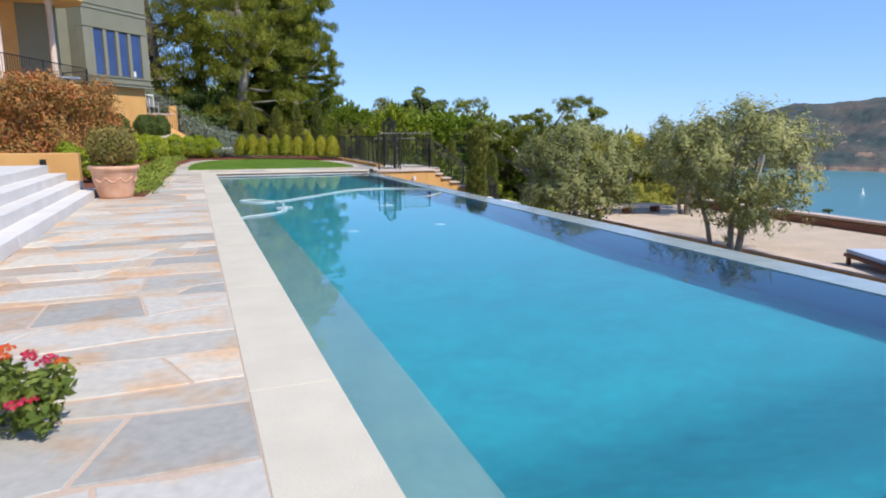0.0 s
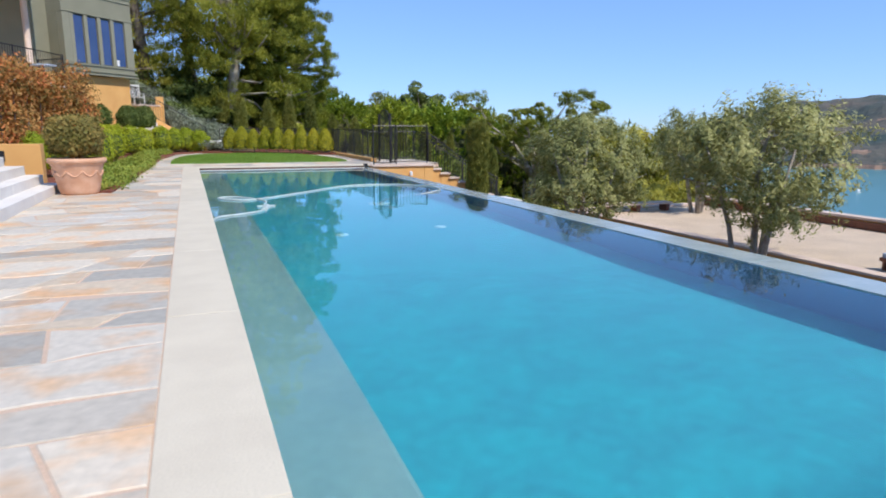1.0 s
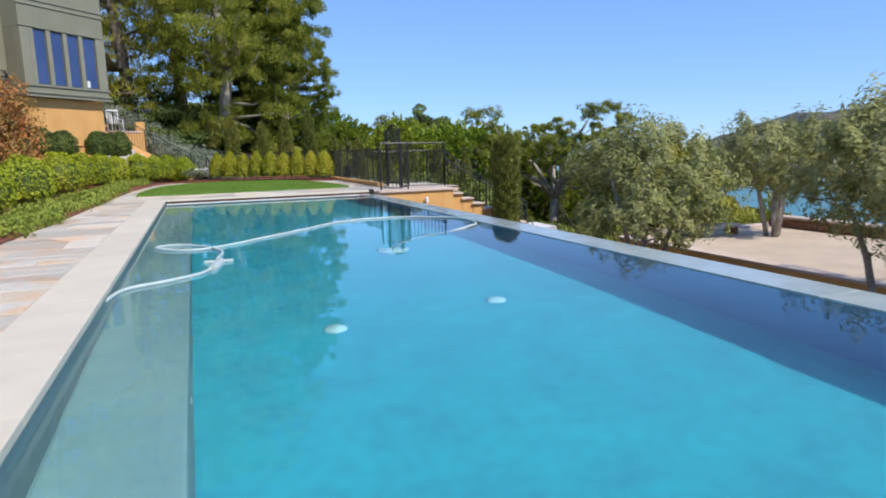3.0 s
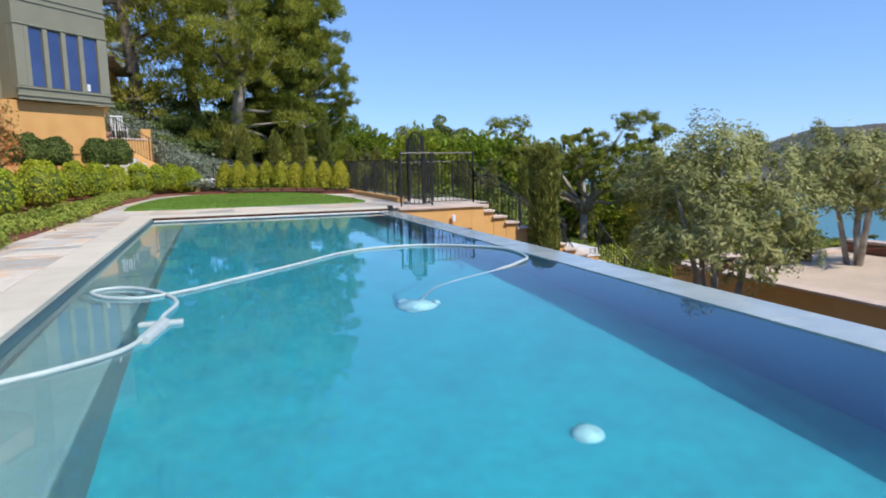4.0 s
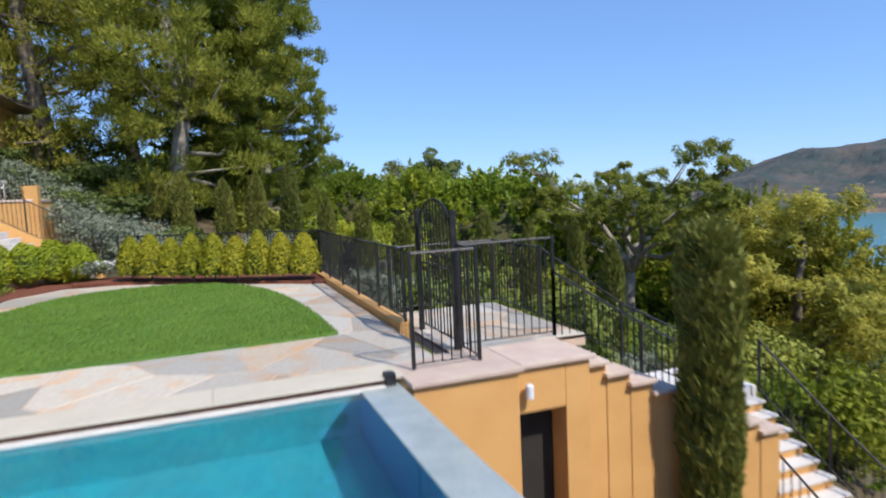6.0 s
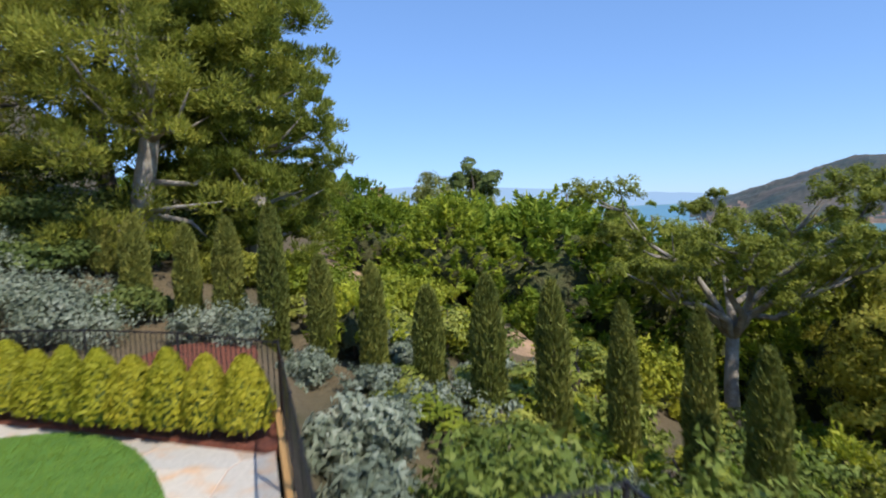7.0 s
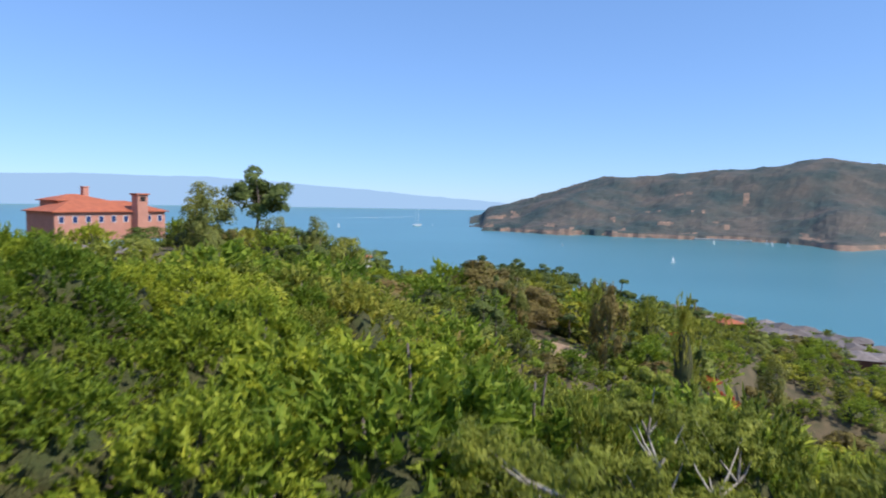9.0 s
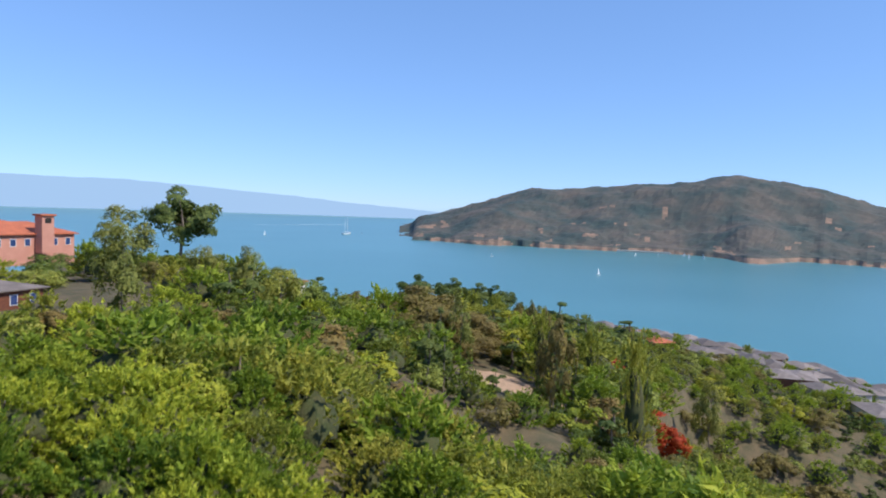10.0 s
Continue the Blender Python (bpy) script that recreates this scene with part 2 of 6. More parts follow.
PETAL_O = leaf_mat("orange_petals", [(.7, .12, .03), (.8, .20, .04)], 0.05)


# ---- builders ----
class Solid:
    """Gathers boxes, tubes and prisms into one mesh."""
    def __init__(self):
        self.v, self.f = [], []

    def add(self, verts, faces):
        k = len(self.v)
        self.v += [tuple(p) for p in verts]
        self.f += [tuple(k + i for i in q) for q in faces]
        return self

    def box(self, x0, y0, z0, x1, y1, z1):
        return self.add([(x0, y0, z0), (x1, y0, z0), (x1, y1, z0), (x0, y1, z0), (x0, y0, z1), (x1, y0, z1), (x1, y1, z1), (x0, y1, z1)],
                        [(0, 3, 2, 1), (4, 5, 6, 7), (0, 1, 5, 4), (1, 2, 6, 5), (2, 3, 7, 6), (3, 0, 4, 7)])

    def prism(self, poly, z0, z1, chamfer=0.0):
        """A polygon (anticlockwise) pulled up from z0 to z1, its upper rim chamfered."""
        n = len(poly)
        cx, cy = sum(p[0] for p in poly) / n, sum(p[1] for p in poly) / n
        rings = [[(x, y, z0) for x, y in poly]]
        if chamfer:
            rings.append([(x, y, z1 - chamfer) for x, y in poly])
            far = [max(math.hypot(x - cx, y - cy), 1e-3) for x, y in poly]
            rings.append([(x + (cx - x) * chamfer * 1.3 / d, y + (cy - y) * chamfer * 1.3 / d, z1) for (x, y), d in zip(poly, far)])
        else:
            rings.append([(x, y, z1) for x, y in poly])
        verts = [p for r in rings for p in r]
        faces = [tuple(range(n - 1, -1, -1)), tuple(range((len(rings) - 1) * n, len(rings) * n))]
        for r in range(len(rings) - 1):
            faces += [(r * n + i, r * n + (i + 1) % n, (r + 1) * n + (i + 1) % n, (r + 1) * n + i) for i in range(n)]
        return self.add(verts, faces)

    def tube(self, path, radii, n=8, caps=True):
        path = [Vector(p) for p in path]
        verts, faces = [], []
        side = None
        for i, p in enumerate(path):
            d = (path[min(i + 1, len(path) - 1)] - path[max(i - 1, 0)])
            d = d.normalized() if d.length > 1e-6 else Vector((0, 0, 1))
            if side is None:
                side = d.cross(Vector((0.31, 0.87, 0.37)))
            side = (side - d * side.dot(d)).normalized()
            up = d.cross(side)
            r = radii[i] if hasattr(radii, "__len__") else radii
            verts += [p + (side * math.cos(a) + up * math.sin(a)) * r for a in (2 * math.pi * k / n for k in range(n))]
        for i in range(len(path) - 1):
            faces += [(i * n + k, i * n + (k + 1) % n, (i + 1) * n + (k + 1) % n, (i + 1) * n + k) for k in range(n)]
        if caps:
            faces += [tuple(range(n - 1, -1, -1)), tuple(range(len(path) * n - n, len(path) * n))]
        return self.add(verts, faces)

    def lathe(self, profile, n=32, at=(0, 0, 0)):
        verts = [(at[0] + r * math.cos(2 * math.pi * k / n), at[1] + r * math.sin(2 * math.pi * k / n), at[2] + z) for r, z in profile for k in range(n)]
        faces = [(i * n + k, i * n + (k + 1) % n, (i + 1) * n + (k + 1) % n, (i + 1) * n + k) for i in range(len(profile) - 1) for k in range(n)]
        return self.add(verts, faces)

    def mesh(self, name, material, smooth=False, bevel=0.0):
        me = bpy.data.meshes.new(name)
        me.from_pydata(self.v, [], self.f)
        if bevel:
            bm = bmesh.new()
            bm.from_mesh(me)
            bmesh.ops.bevel(bm, geom=list(bm.edges), offset=bevel, segments=2, affect='EDGES', profile=0.6)
            bm.to_mesh(me)
            bm.free()
        me.materials.append(material)
        if smooth:
            me.polygons.foreach_set("use_smooth", [True] * len(me.polygons))
        me.update()
        return me


def thing(name, label, category, loc=(0, 0, 0), group="", kind="", rz=0.0):
    ob = new(name)
    ob.empty_display_size = 0.1
    ob.matrix_basis = pose(*loc, 0, 0, rz)
    return tagged(ob, label, category, group, kind)


def part(name, me, parent, label="", at=None):
    ob = new(name, me)
    if parent is not None:
        ob.parent = parent
    if at is not None:
        ob.matrix_basis = at
    return tagged(ob, label)


def solo(name, me, label, category, group="", kind="", at=None):
    ob = new(name, me)
    if at is not None:
        ob.matrix_basis = at
    return tagged(ob, label, category, group, kind)


RNG = np.random.RandomState(7)


def leaf_mesh(name, P, D, length, width, material, mode="flat", rng=RNG, jitter=0.6, curl=0.25, tri=False):
    """Many small diamond leaves at P. flat: the blade faces along D; out: the blade points along D."""
    P, D = np.asarray(P, float), np.asarray(D, float)
    n = len(P)
    D = D + rng.normal(0, jitter, D.shape)
    D /= np.linalg.norm(D, axis=1, keepdims=True) + 1e-9
    R = rng.normal(size=D.shape)
    A = np.cross(D, R)
    A /= np.linalg.norm(A, axis=1, keepdims=True) + 1e-9
    B = np.cross(D, A)
    s = rng.uniform(0.65, 1.35, (n, 1))
    if mode == "flat":
        U, W, N = A * length * s, B * width * s, D
    else:
        U, W, N = D * length * s, A * width * s, B
    c = 3 if tri else 4
    V = np.empty((n, c, 3))
    if tri:
        V[:, 0] = P - U * 0.5 - W * 0.35
        V[:, 1] = P - U * 0.3 + W * 0.65
        V[:, 2] = P + U * 0.6 + N * curl * width
    else:
        V[:, 0] = P - U * 0.5
        V[:, 1] = P - W * 0.5 + N * curl * width * 0.5
        V[:, 2] = P + U * 0.5
        V[:, 3] = P + W * 0.5 + N * curl * width * 0.5
    me = bpy.data.meshes.new(name)
    me.vertices.add(c * n)
    me.vertices.foreach_set("co", V.ravel())
    me.loops.add(c * n)
    me.loops.foreach_set("vertex_index", np.arange(c * n, dtype=np.int32))
    me.polygons.add(n)
    me.polygons.foreach_set("loop_start", np.arange(0, c * n, c, dtype=np.int32))
    me.polygons.foreach_set("loop_total", np.full(n, c, np.int32))
    me.update(calc_edges=True)
    me.materials.append(material)
    return me


def sphere_points(n, rng=RNG):
    d = rng.normal(size=(n, 3))
    return d / np.linalg.norm(d, axis=1, keepdims=True)


def clump_points(centres, radii, n, rng=RNG, shell=0.55, top=0.25, tufts=0):
    """n points over each of the clumps, thicker towards the skin and the upper side, with the way out of each. tufts: gathers them into so many sprays."""
    P, D = [], []
    for c, r in zip(centres, radii):
        m = tufts or n
        d = sphere_points(m, rng)
        d[:, 2] = np.where((d[:, 2] < 0) & (rng.rand(m) < top), -d[:, 2], d[:, 2])
        k = shell + (1 - shell) * rng.rand(m, 1) ** 0.6
        k *= 1 + rng.normal(0, 0.10, (m, 1))
        p = d * k * np.asarray(r)
        if tufts:
            which = rng.randint(0, m, n)
            e = sphere_points(n, rng)
            s = 1.15 / math.sqrt(tufts)
            p = p[which] + e * rng.rand(n, 1) ** 0.5 * np.asarray(r) * [s, s, s * 1.5]
            d = d[which] * 0.5 + e * 0.8 + [0, 0, 0.2]
        P.append(np.asarray(c) + p)
        D.append(d)
    return np.concatenate(P), np.concatenate(D)


# ---- land and water ----
def smooth(t):
    t = min(1.0, max(0.0, t))
    return t * t * (3 - 2 * t)


def hill(x, y):
    """The natural slope: down to the bay on the east, up a little to the north."""
    z = -2.5 - 0.30 * min(x - 17, 0) - 0.40 * min(max(x - 17, 0), 23) - 0.33 * min(max(x - 40, 0), 70) - 0.17 * max(x - 110, 0)
    z += 0.12 * (min(max(y, -40), 170) - 46) - 0.45 * max(y - 222 - 0.1 * max(x - 60, 0), 0) - 0.5 * max(x - 385 - 0.3 * max(y - 119, 0), 0)
    z += 0.5 * noise.noise((x * 0.07, y * 0.07, 0.3)) + 0.2 * noise.noise((x * 0.3, y * 0.3, 1.3))
    return max(z, -84.0)


# Sightline slopes by bearing, seen from the camera's place at 9.5 s.
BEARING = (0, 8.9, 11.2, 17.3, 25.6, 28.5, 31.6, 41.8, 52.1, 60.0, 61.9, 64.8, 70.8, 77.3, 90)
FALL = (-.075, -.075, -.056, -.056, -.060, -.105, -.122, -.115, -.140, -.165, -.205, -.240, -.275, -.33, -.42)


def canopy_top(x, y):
    """Highest tree top on the hillside, falling towards the shore along sightlines from the camera."""
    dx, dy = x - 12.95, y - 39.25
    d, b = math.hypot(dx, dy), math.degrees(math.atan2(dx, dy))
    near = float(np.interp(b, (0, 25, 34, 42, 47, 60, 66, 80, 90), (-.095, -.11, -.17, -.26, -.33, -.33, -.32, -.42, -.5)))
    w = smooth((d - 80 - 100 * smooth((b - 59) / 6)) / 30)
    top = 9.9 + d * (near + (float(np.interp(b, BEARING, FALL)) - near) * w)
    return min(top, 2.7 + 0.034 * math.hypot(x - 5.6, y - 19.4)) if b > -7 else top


def ground_z(x, y):
    z = hill(x, y)
    d = math.hypot(x - 12.95, y - 39.25)
    if y > 38 and d > 12:
        drop = (0.5 + 5.5 * smooth((d - 12) / 40)) * (1 - smooth((d - 180) / 60))
        side = max(smooth((x - 4) / 8), smooth((x + 40) / 30) * smooth((y - 58) / 14))
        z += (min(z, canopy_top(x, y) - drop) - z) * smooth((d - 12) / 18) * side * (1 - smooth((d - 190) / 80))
    # the levelled garden
    g = smooth((x + 26) / 6) * smooth((45.5 - y) / 5) * smooth((y + 22) / 6) * smooth((9.5 - x) / 3.0)
    level = -0.14 if (y > 23.3 or x < -1.0 or y < -0.5) else -3.6
    if x > 7.0:
        level = min(level, -1.5)
    return z + (level - z) * g


def axis(lo, hi, near_lo, near_hi, step, grow):
    a = list(np.arange(near_lo, near_hi + 1e-6, step))
    s = step
    while a[-1] < hi:
        s *= grow
        a.append(a[-1] + s)
    s = step
    while a[0] > lo:
        s *= grow
        a.insert(0, a[0] - s)
    return a


def sheet(name, xs, ys, fz, material, smooth_faces=True):
    nx = len(xs)
    V = [(x, y, fz(x, y)) for y in ys for x in xs]
    F = [(j * nx + i, j * nx + i + 1, (j + 1) * nx + i + 1, (j + 1) * nx + i) for j in range(len(ys) - 1) for i in range(nx - 1)]
    me = bpy.data.meshes.new(name)
    me.from_pydata(V, [], F)
    me.materials.append(material)
    me.polygons.foreach_set("use_smooth", [smooth_faces] * len(F))
    return me


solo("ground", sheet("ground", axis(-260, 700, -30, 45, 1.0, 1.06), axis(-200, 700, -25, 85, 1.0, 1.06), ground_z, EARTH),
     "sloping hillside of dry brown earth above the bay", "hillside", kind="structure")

SEA = mat("bay_water", (0.062, 0.205, 0.225), (0.075, 0.23, 0.25), 0.004, 0.28, 0.25, 0.6, stain=0.08, depth=0.3)
SEAZ = -78.0
solo("bay_water", Solid().prism([(4900 * math.cos(k * math.pi / 32), 4900 * math.sin(k * math.pi / 32)) for k in range(64)], SEAZ - 1, SEAZ).mesh("bay_water", SEA),
     "calm teal water of a wide bay", "water", kind="structure")


def island_height(a, k, wx=0.0, wy=0.0):
    """Height over the bay at bearing a (degrees) and depth k into the island (0 the shore, 1 the far side)."""
    ridge = 34 + 112 * smooth((a - 39.5) / 13) + 62 * math.exp(-((a - 67) / 6.5) ** 2) + 14 * math.exp(-((a - 57.5) / 3.0) ** 2) - 34 * smooth((a - 73) / 7)
    ridge *= smooth((a - 39.6) / 1.6)
    rise = smooth(k / 0.42) * (1 - smooth((k - 0.45) / 0.55))
    cliff = 15 * smooth(k / 0.02) * smooth((a - 39.8) / 0.7) * smooth((1 - k) / 0.1)
    bumps = 22 * noise.noise((wx / 210, wy / 210, 3)) + 9 * noise.noise((wx / 75, wy / 75, 5)) + 4 * noise.noise((wx / 28, wy / 28, 8)) + 2.5 * noise.noise((wx / 12, wy / 12, 2))
    return SEAZ - 2 + cliff + ridge * rise + bumps * smooth(k / 0.05) * smooth((1 - k) / 0.1)


ISL = mat("island_scrub", (0.040, 0.064, 0.060), (0.115, 0.098, 0.080), 0.011, 0.95, 0.22, 0.07, stain=0.32, depth=3.0)
ISL_CLIFF = mat("island_cliff", (0.30, 0.19, 0.13), (0.16, 0.12, 0.09), 0.05, 0.95, 0.5, 0.2, stain=0.4, depth=2.0)
island_me = bpy.data.meshes.new("island")
NA, NK = 300, 90
iv, jf = [], []
for ia in range(NA):
    a = 39.0 + 66.0 * ia / (NA - 1)
    shore = 1640 - 90 * smooth((a - 41) / 8)
    ragged = 60 * noise.noise((a * 0.25, 1, 1)) + 25 * noise.noise((a * 1.3, 4, 1)) - 170 * math.exp(-((a - 69.5) / 2.2) ** 2)
    for ik in range(NK):
        k = (ik / (NK - 1)) ** 1.5
        d = shore + 1500 * k + ragged * (1 - k) ** 8
        wx, wy = 13 + d * math.sin(radians(a)), 42 + d * math.cos(radians(a))
        iv.append((wx, wy, island_height(a, k, wx, wy)))
for ia in range(NA - 1):
    for ik in range(NK - 1):
        jf.append((ia * NK + ik, ia * NK + ik + 1, (ia + 1) * NK + ik + 1, (ia + 1) * NK + ik))
island_me.from_pydata(iv, [], jf)
island_me.materials.append(ISL)
island_me.materials.append(ISL_CLIFF)
for p in island_me.polygons:
    ia, ik = divmod(p.index, NK - 1)
    low = noise.noise((ia * 0.09, ik * 0.16, 9)) + 0.5 * noise.noise((ia * 0.3, ik * 0.4, 2))
    p.material_index = 1 if (ik < 5 and low > -0.12) or (5 <= ik < 34 and low > 0.52) else 0
island = solo("island", island_me, "hilly island of dark scrub with tan shore cliffs", "island", kind="structure")

# Haze over the far hills is put into a self-glowing blue colour.
FAR = glow_mat("painted_hill_haze", (0.40, 0.605, 0.91), 0.98)
fh = Solid()
fv, ff = [], []
for ia in range(361):
    a = -60 + ia * 0.5
    top = SEAZ + 30 + 168 * smooth((a + 40) / 50) * (1 - smooth((a - 12) / 40)) + 9 * noise.noise((a * 0.22, 1, 1)) + 4 * noise.noise((a * 0.9, 1, 5))
    s, c = math.sin(radians(a)), math.cos(radians(a))
    fv += [(4600 * s, 4600 * c, SEAZ - 2), (4600 * s, 4600 * c, top - 4), (4640 * s, 4640 * c, top), (4700 * s, 4700 * c, SEAZ - 2)]
for ia in range(360):
    ff += [(4 * ia + q, 4 * ia + 4 + q, 4 * ia + 5 + q, 4 * ia + 1 + q) for q in range(3)]
fh.add(fv, ff)
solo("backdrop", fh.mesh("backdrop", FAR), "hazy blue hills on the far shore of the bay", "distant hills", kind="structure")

# ---- garden floor ----
WATER_Z = -0.10
POOL = (0.70, 5.92, 0.97, 22.86)


def paving(name, rect, label, size=0.8, top=0.0, seed=1, stretch=1.5, keep=None, gap=0.011):
    """Irregular flagstones in a bed of mortar: cells of scattered points, each cut by its neighbours."""
    x0, y0, x1, y1 = rect
    rng = random.Random(seed)
    base = solo(name, Solid().box(x0, y0, top - 0.16, x1, y1, top - 0.007).mesh(name + "_bed", MORTAR), label, "paving", kind="structure")
    pts = []
    nx, ny = max(2, round((x1 - x0) / (size * stretch))), max(2, round((y1 - y0) / size))
    for j in range(-1, ny + 1):
        for i in range(-1, nx + 1):
            pts.append((x0 + (i + 0.5 + rng.uniform(-0.62, 0.62) + 0.5 * (j % 2)) * (x1 - x0) / nx, y0 + (j + 0.5 + rng.uniform(-0.62, 0.62)) * (y1 - y0) / ny))
    stones = []
    for k, (px, py) in enumerate(pts):
        poly = [(x0, y0), (x1, y0), (x1, y1), (x0, y1)]
        for qx, qy in sorted(pts, key=lambda q: (q[0] - px) ** 2 + (q[1] - py) ** 2)[1:15]:
            dx, dy = qx - px, qy - py
            ln = math.hypot(dx, dy)
            c = (px + qx) / 2 * dx + (py + qy) / 2 * dy - gap * ln
            out = []
            for i in range(len(poly)):
                a, b = poly[i], poly[(i + 1) % len(poly)]
                da, db = a[0] * dx + a[1] * dy - c, b[0] * dx + b[1] * dy - c
                if da <= 0:
                    out.append(a)
                if da * db < 0:
                    t = da / (da - db)
                    out.append((a[0] + (b[0] - a[0]) * t, a[1] + (b[1] - a[1]) * t))
            poly = out
            if len(poly) < 3:
                break
        if len(poly) < 3:
            continue
        area = abs(sum(poly[i][0] * poly[(i + 1) % len(poly)][1] - poly[(i + 1) % len(poly)][0] * poly[i][1] for i in range(len(poly)))) / 2
        cx, cy = sum(p[0] for p in poly) / len(poly), sum(p[1] for p in poly) / len(poly)
        if area < 0.02 or (keep and not keep(cx, cy)):
            continue
        stones.append((poly, rng.uniform(-0.004, 0.003)))
    return base, stones, top


def coursed_paving(name, rect, label, seed, top=0.0, gap=0.012):
    """Long uneven flagstones in crooked courses across the terrace, some of them split aslant."""
    x0, y0, x1, y1 = rect
    rng = random.Random(seed)
    base = solo(name, Solid().box(x0, y0, top - 0.16, x1, y1, top - 0.007).mesh(name + "_bed", MORTAR), label, "paving", kind="structure")
    bounds, y = [], y0
    while y < y1:
        bounds.append((y, rng.uniform(-0.10, 0.10), rng.uniform(0, 6.28), rng.uniform(0.02, 0.07)))
        y += rng.choice((0.24, 0.36, 0.48, 0.62, 0.78)) * rng.uniform(0.85, 1.15)
    bounds.append((y1, 0, 0, 0))

    def edge(k, x):
        yk, a, ph, amp = bounds[k]
        if k in (0, len(bounds) - 1):
            return yk
        return yk + a * (x - (x0 + x1) / 2) * 0.8 + amp * math.sin(2.1 * x + ph) + 0.4 * amp * math.sin(6.3 * x + 2 * ph)

    stones = []
    for k in range(len(bounds) - 1):
        cuts, x = [(x0, x0)], x0 + rng.uniform(0.25, 1.1)
        while x < x1 - 0.3:
            lean = rng.uniform(-0.16, 0.16)
            cuts.append((x - lean, x + lean))
            x += rng.choice((0.45, 0.7, 1.0, 1.45)) * rng.uniform(0.85, 1.2)
        cuts.append((x1, x1))
        for (a0, a1), (b0, b1) in zip(cuts, cuts[1:]):
            lo = [(a0 + gap + (b0 - a0 - 2 * gap) * f, 0) for f in (0, 0.33, 0.67, 1)]
            hi = [(a1 + gap + (b1 - a1 - 2 * gap) * f, 0) for f in (1, 0.67, 0.33, 0)]
            lo = [(px, edge(k, px) + gap + (rng.uniform(0, 0.03) if 0 < i < 3 else 0)) for i, (px, _) in enumerate(lo)]
            hi = [(px, edge(k + 1, px) - gap - (rng.uniform(0, 0.03) if 0 < i < 3 else 0)) for i, (px, _) in enumerate(hi)]
            if min(h[1] for h in hi) - max(p[1] for p in lo) < 0.05:
                continue
            if b0 - a0 > 0.8 and rng.random() < 0.3:
                f = rng.choice((1, 2))
                m0, m1 = lo[f], hi[3 - f]
                m1 = (m1[0] + rng.uniform(-0.12, 0.12), m1[1])
                stones.append((lo[:f] + [(m0[0] - gap, m0[1]), (m1[0] - gap, m1[1])] + hi[4 - f:], rng.uniform(-0.004, 0.003)))
                stones.append(([(m0[0] + gap, m0[1])] + lo[f + 1:] + hi[:3 - f] + [(m1[0] + gap, m1[1])], rng.uniform(-0.004, 0.003)))
            else:
                stones.append((lo + hi, rng.uniform(-0.004, 0.003)))
    return base, stones, top


PAVED = [
    coursed_paving("pavement_poolside", (-2.6, -4.0, 0.226, 23.4), "poolside terrace of irregular grey and tan flagstones", 3),
    paving("pavement_garden", (-1.4, 23.42, 7.05, 34.9), "flagstone path curving round the lawn", 0.95, 0, 5, 1.3,
           keep=lambda x, y: not (0.6 < x < 5.4 and 26.0 < y < 31.5)),
    paving("pavement_landing", (7.30, 23.55, 9.35, 26.6), "pale flagstone landing inside the gate", 0.9, -0.005, 8, 1.0),
]

# coping round the pool
coping = thing("coping", "smooth cream limestone coping round the pool", "pool coping", kind="structure")


def slab(x0, y0, x1, y1, z0, z1, m=COPING, bevel=0.007):
    return Solid().box(x0, y0, z0, x1, y1, z1).mesh("coping_slab", m, bevel=bevel)


y = 0.5
while y < 22.8:
    y2 = min(y + 2.49, 22.86)
    part("coping_slab", slab(0.22, y + 0.003, 0.705, y2 - 0.003, -0.055, 0.0), coping)
    y = y2
x = 0.718
while x < 6.4:
    part("coping_slab", slab(x + 0.003, 0.5, min(x + 1.9, 6.4) - 0.003, 0.985, -0.055, 0.0), coping)
    x += 1.9
x = 0.22
while x < 6.4:
    part("coping_slab", slab(x + 0.002, 22.84, min(x + 2.08, 6.46) - 0.002, 23.42, -0.028, 0.0), coping)
    x += 2.08

# pool shell
pool = thing("swimming_pool", "long infinity pool with turquoise plaster and calm clear water", "swimming pool", kind="structure")
px0, px1, py0, py1 = POOL


def pool_floor(x, y):
    return -0.32 - 0.83 * smooth((y - 1.0) / 2.0) - 0.30 * smooth((y - 2) / 6.0)


def pool_sheet(xs, ys):
    return sheet("pool_floor", xs, ys, lambda x, y: pool_floor(x, y), PLASTER)


part("pool_floor", pool_sheet(list(np.linspace(px0 - 0.1, px1 + 0.1, 12)), list(np.linspace(py0 - 0.1, py1 + 0.1, 80))), pool)
part("pool_wall", Solid().box(px0 - 0.35, py0 - 0.3, -2.8, px0, py1 + 0.3, -0.06).mesh("pool_wall", TILE), pool)
part("pool_wall", Solid().box(px1, py0 - 0.3, -3.4, px1 + 0.44, py1 + 0.05, -0.128).mesh("pool_wall", SHADEWALL), pool, "infinity-edge pool wall with its shade painted deep blue")
part("pool_wall", Solid().box(px0, py0 - 0.35, -2.8, px1, py0, -0.06).mesh("pool_wall", PLASTER), pool)
part("pool_wall", Solid().box(px0, py1 + 0.12, -2.8, px1 + 0.5, py1 + 0.5, -0.03).mesh("pool_wall", PLASTER), pool)
part("pool_wall", Solid().box(px0, py1, -2.8, px1 + 0.5, py1 + 0.118, -0.135).mesh("pool_wall", PLASTER), pool)
part("pool_bench", Solid().box(px0 - 0.01, py0, -2.6, 1.35, py1 - 0.01, -0.62).mesh("pool_bench", BENCHP, bevel=0.03), pool, "submerged grey-green bench")
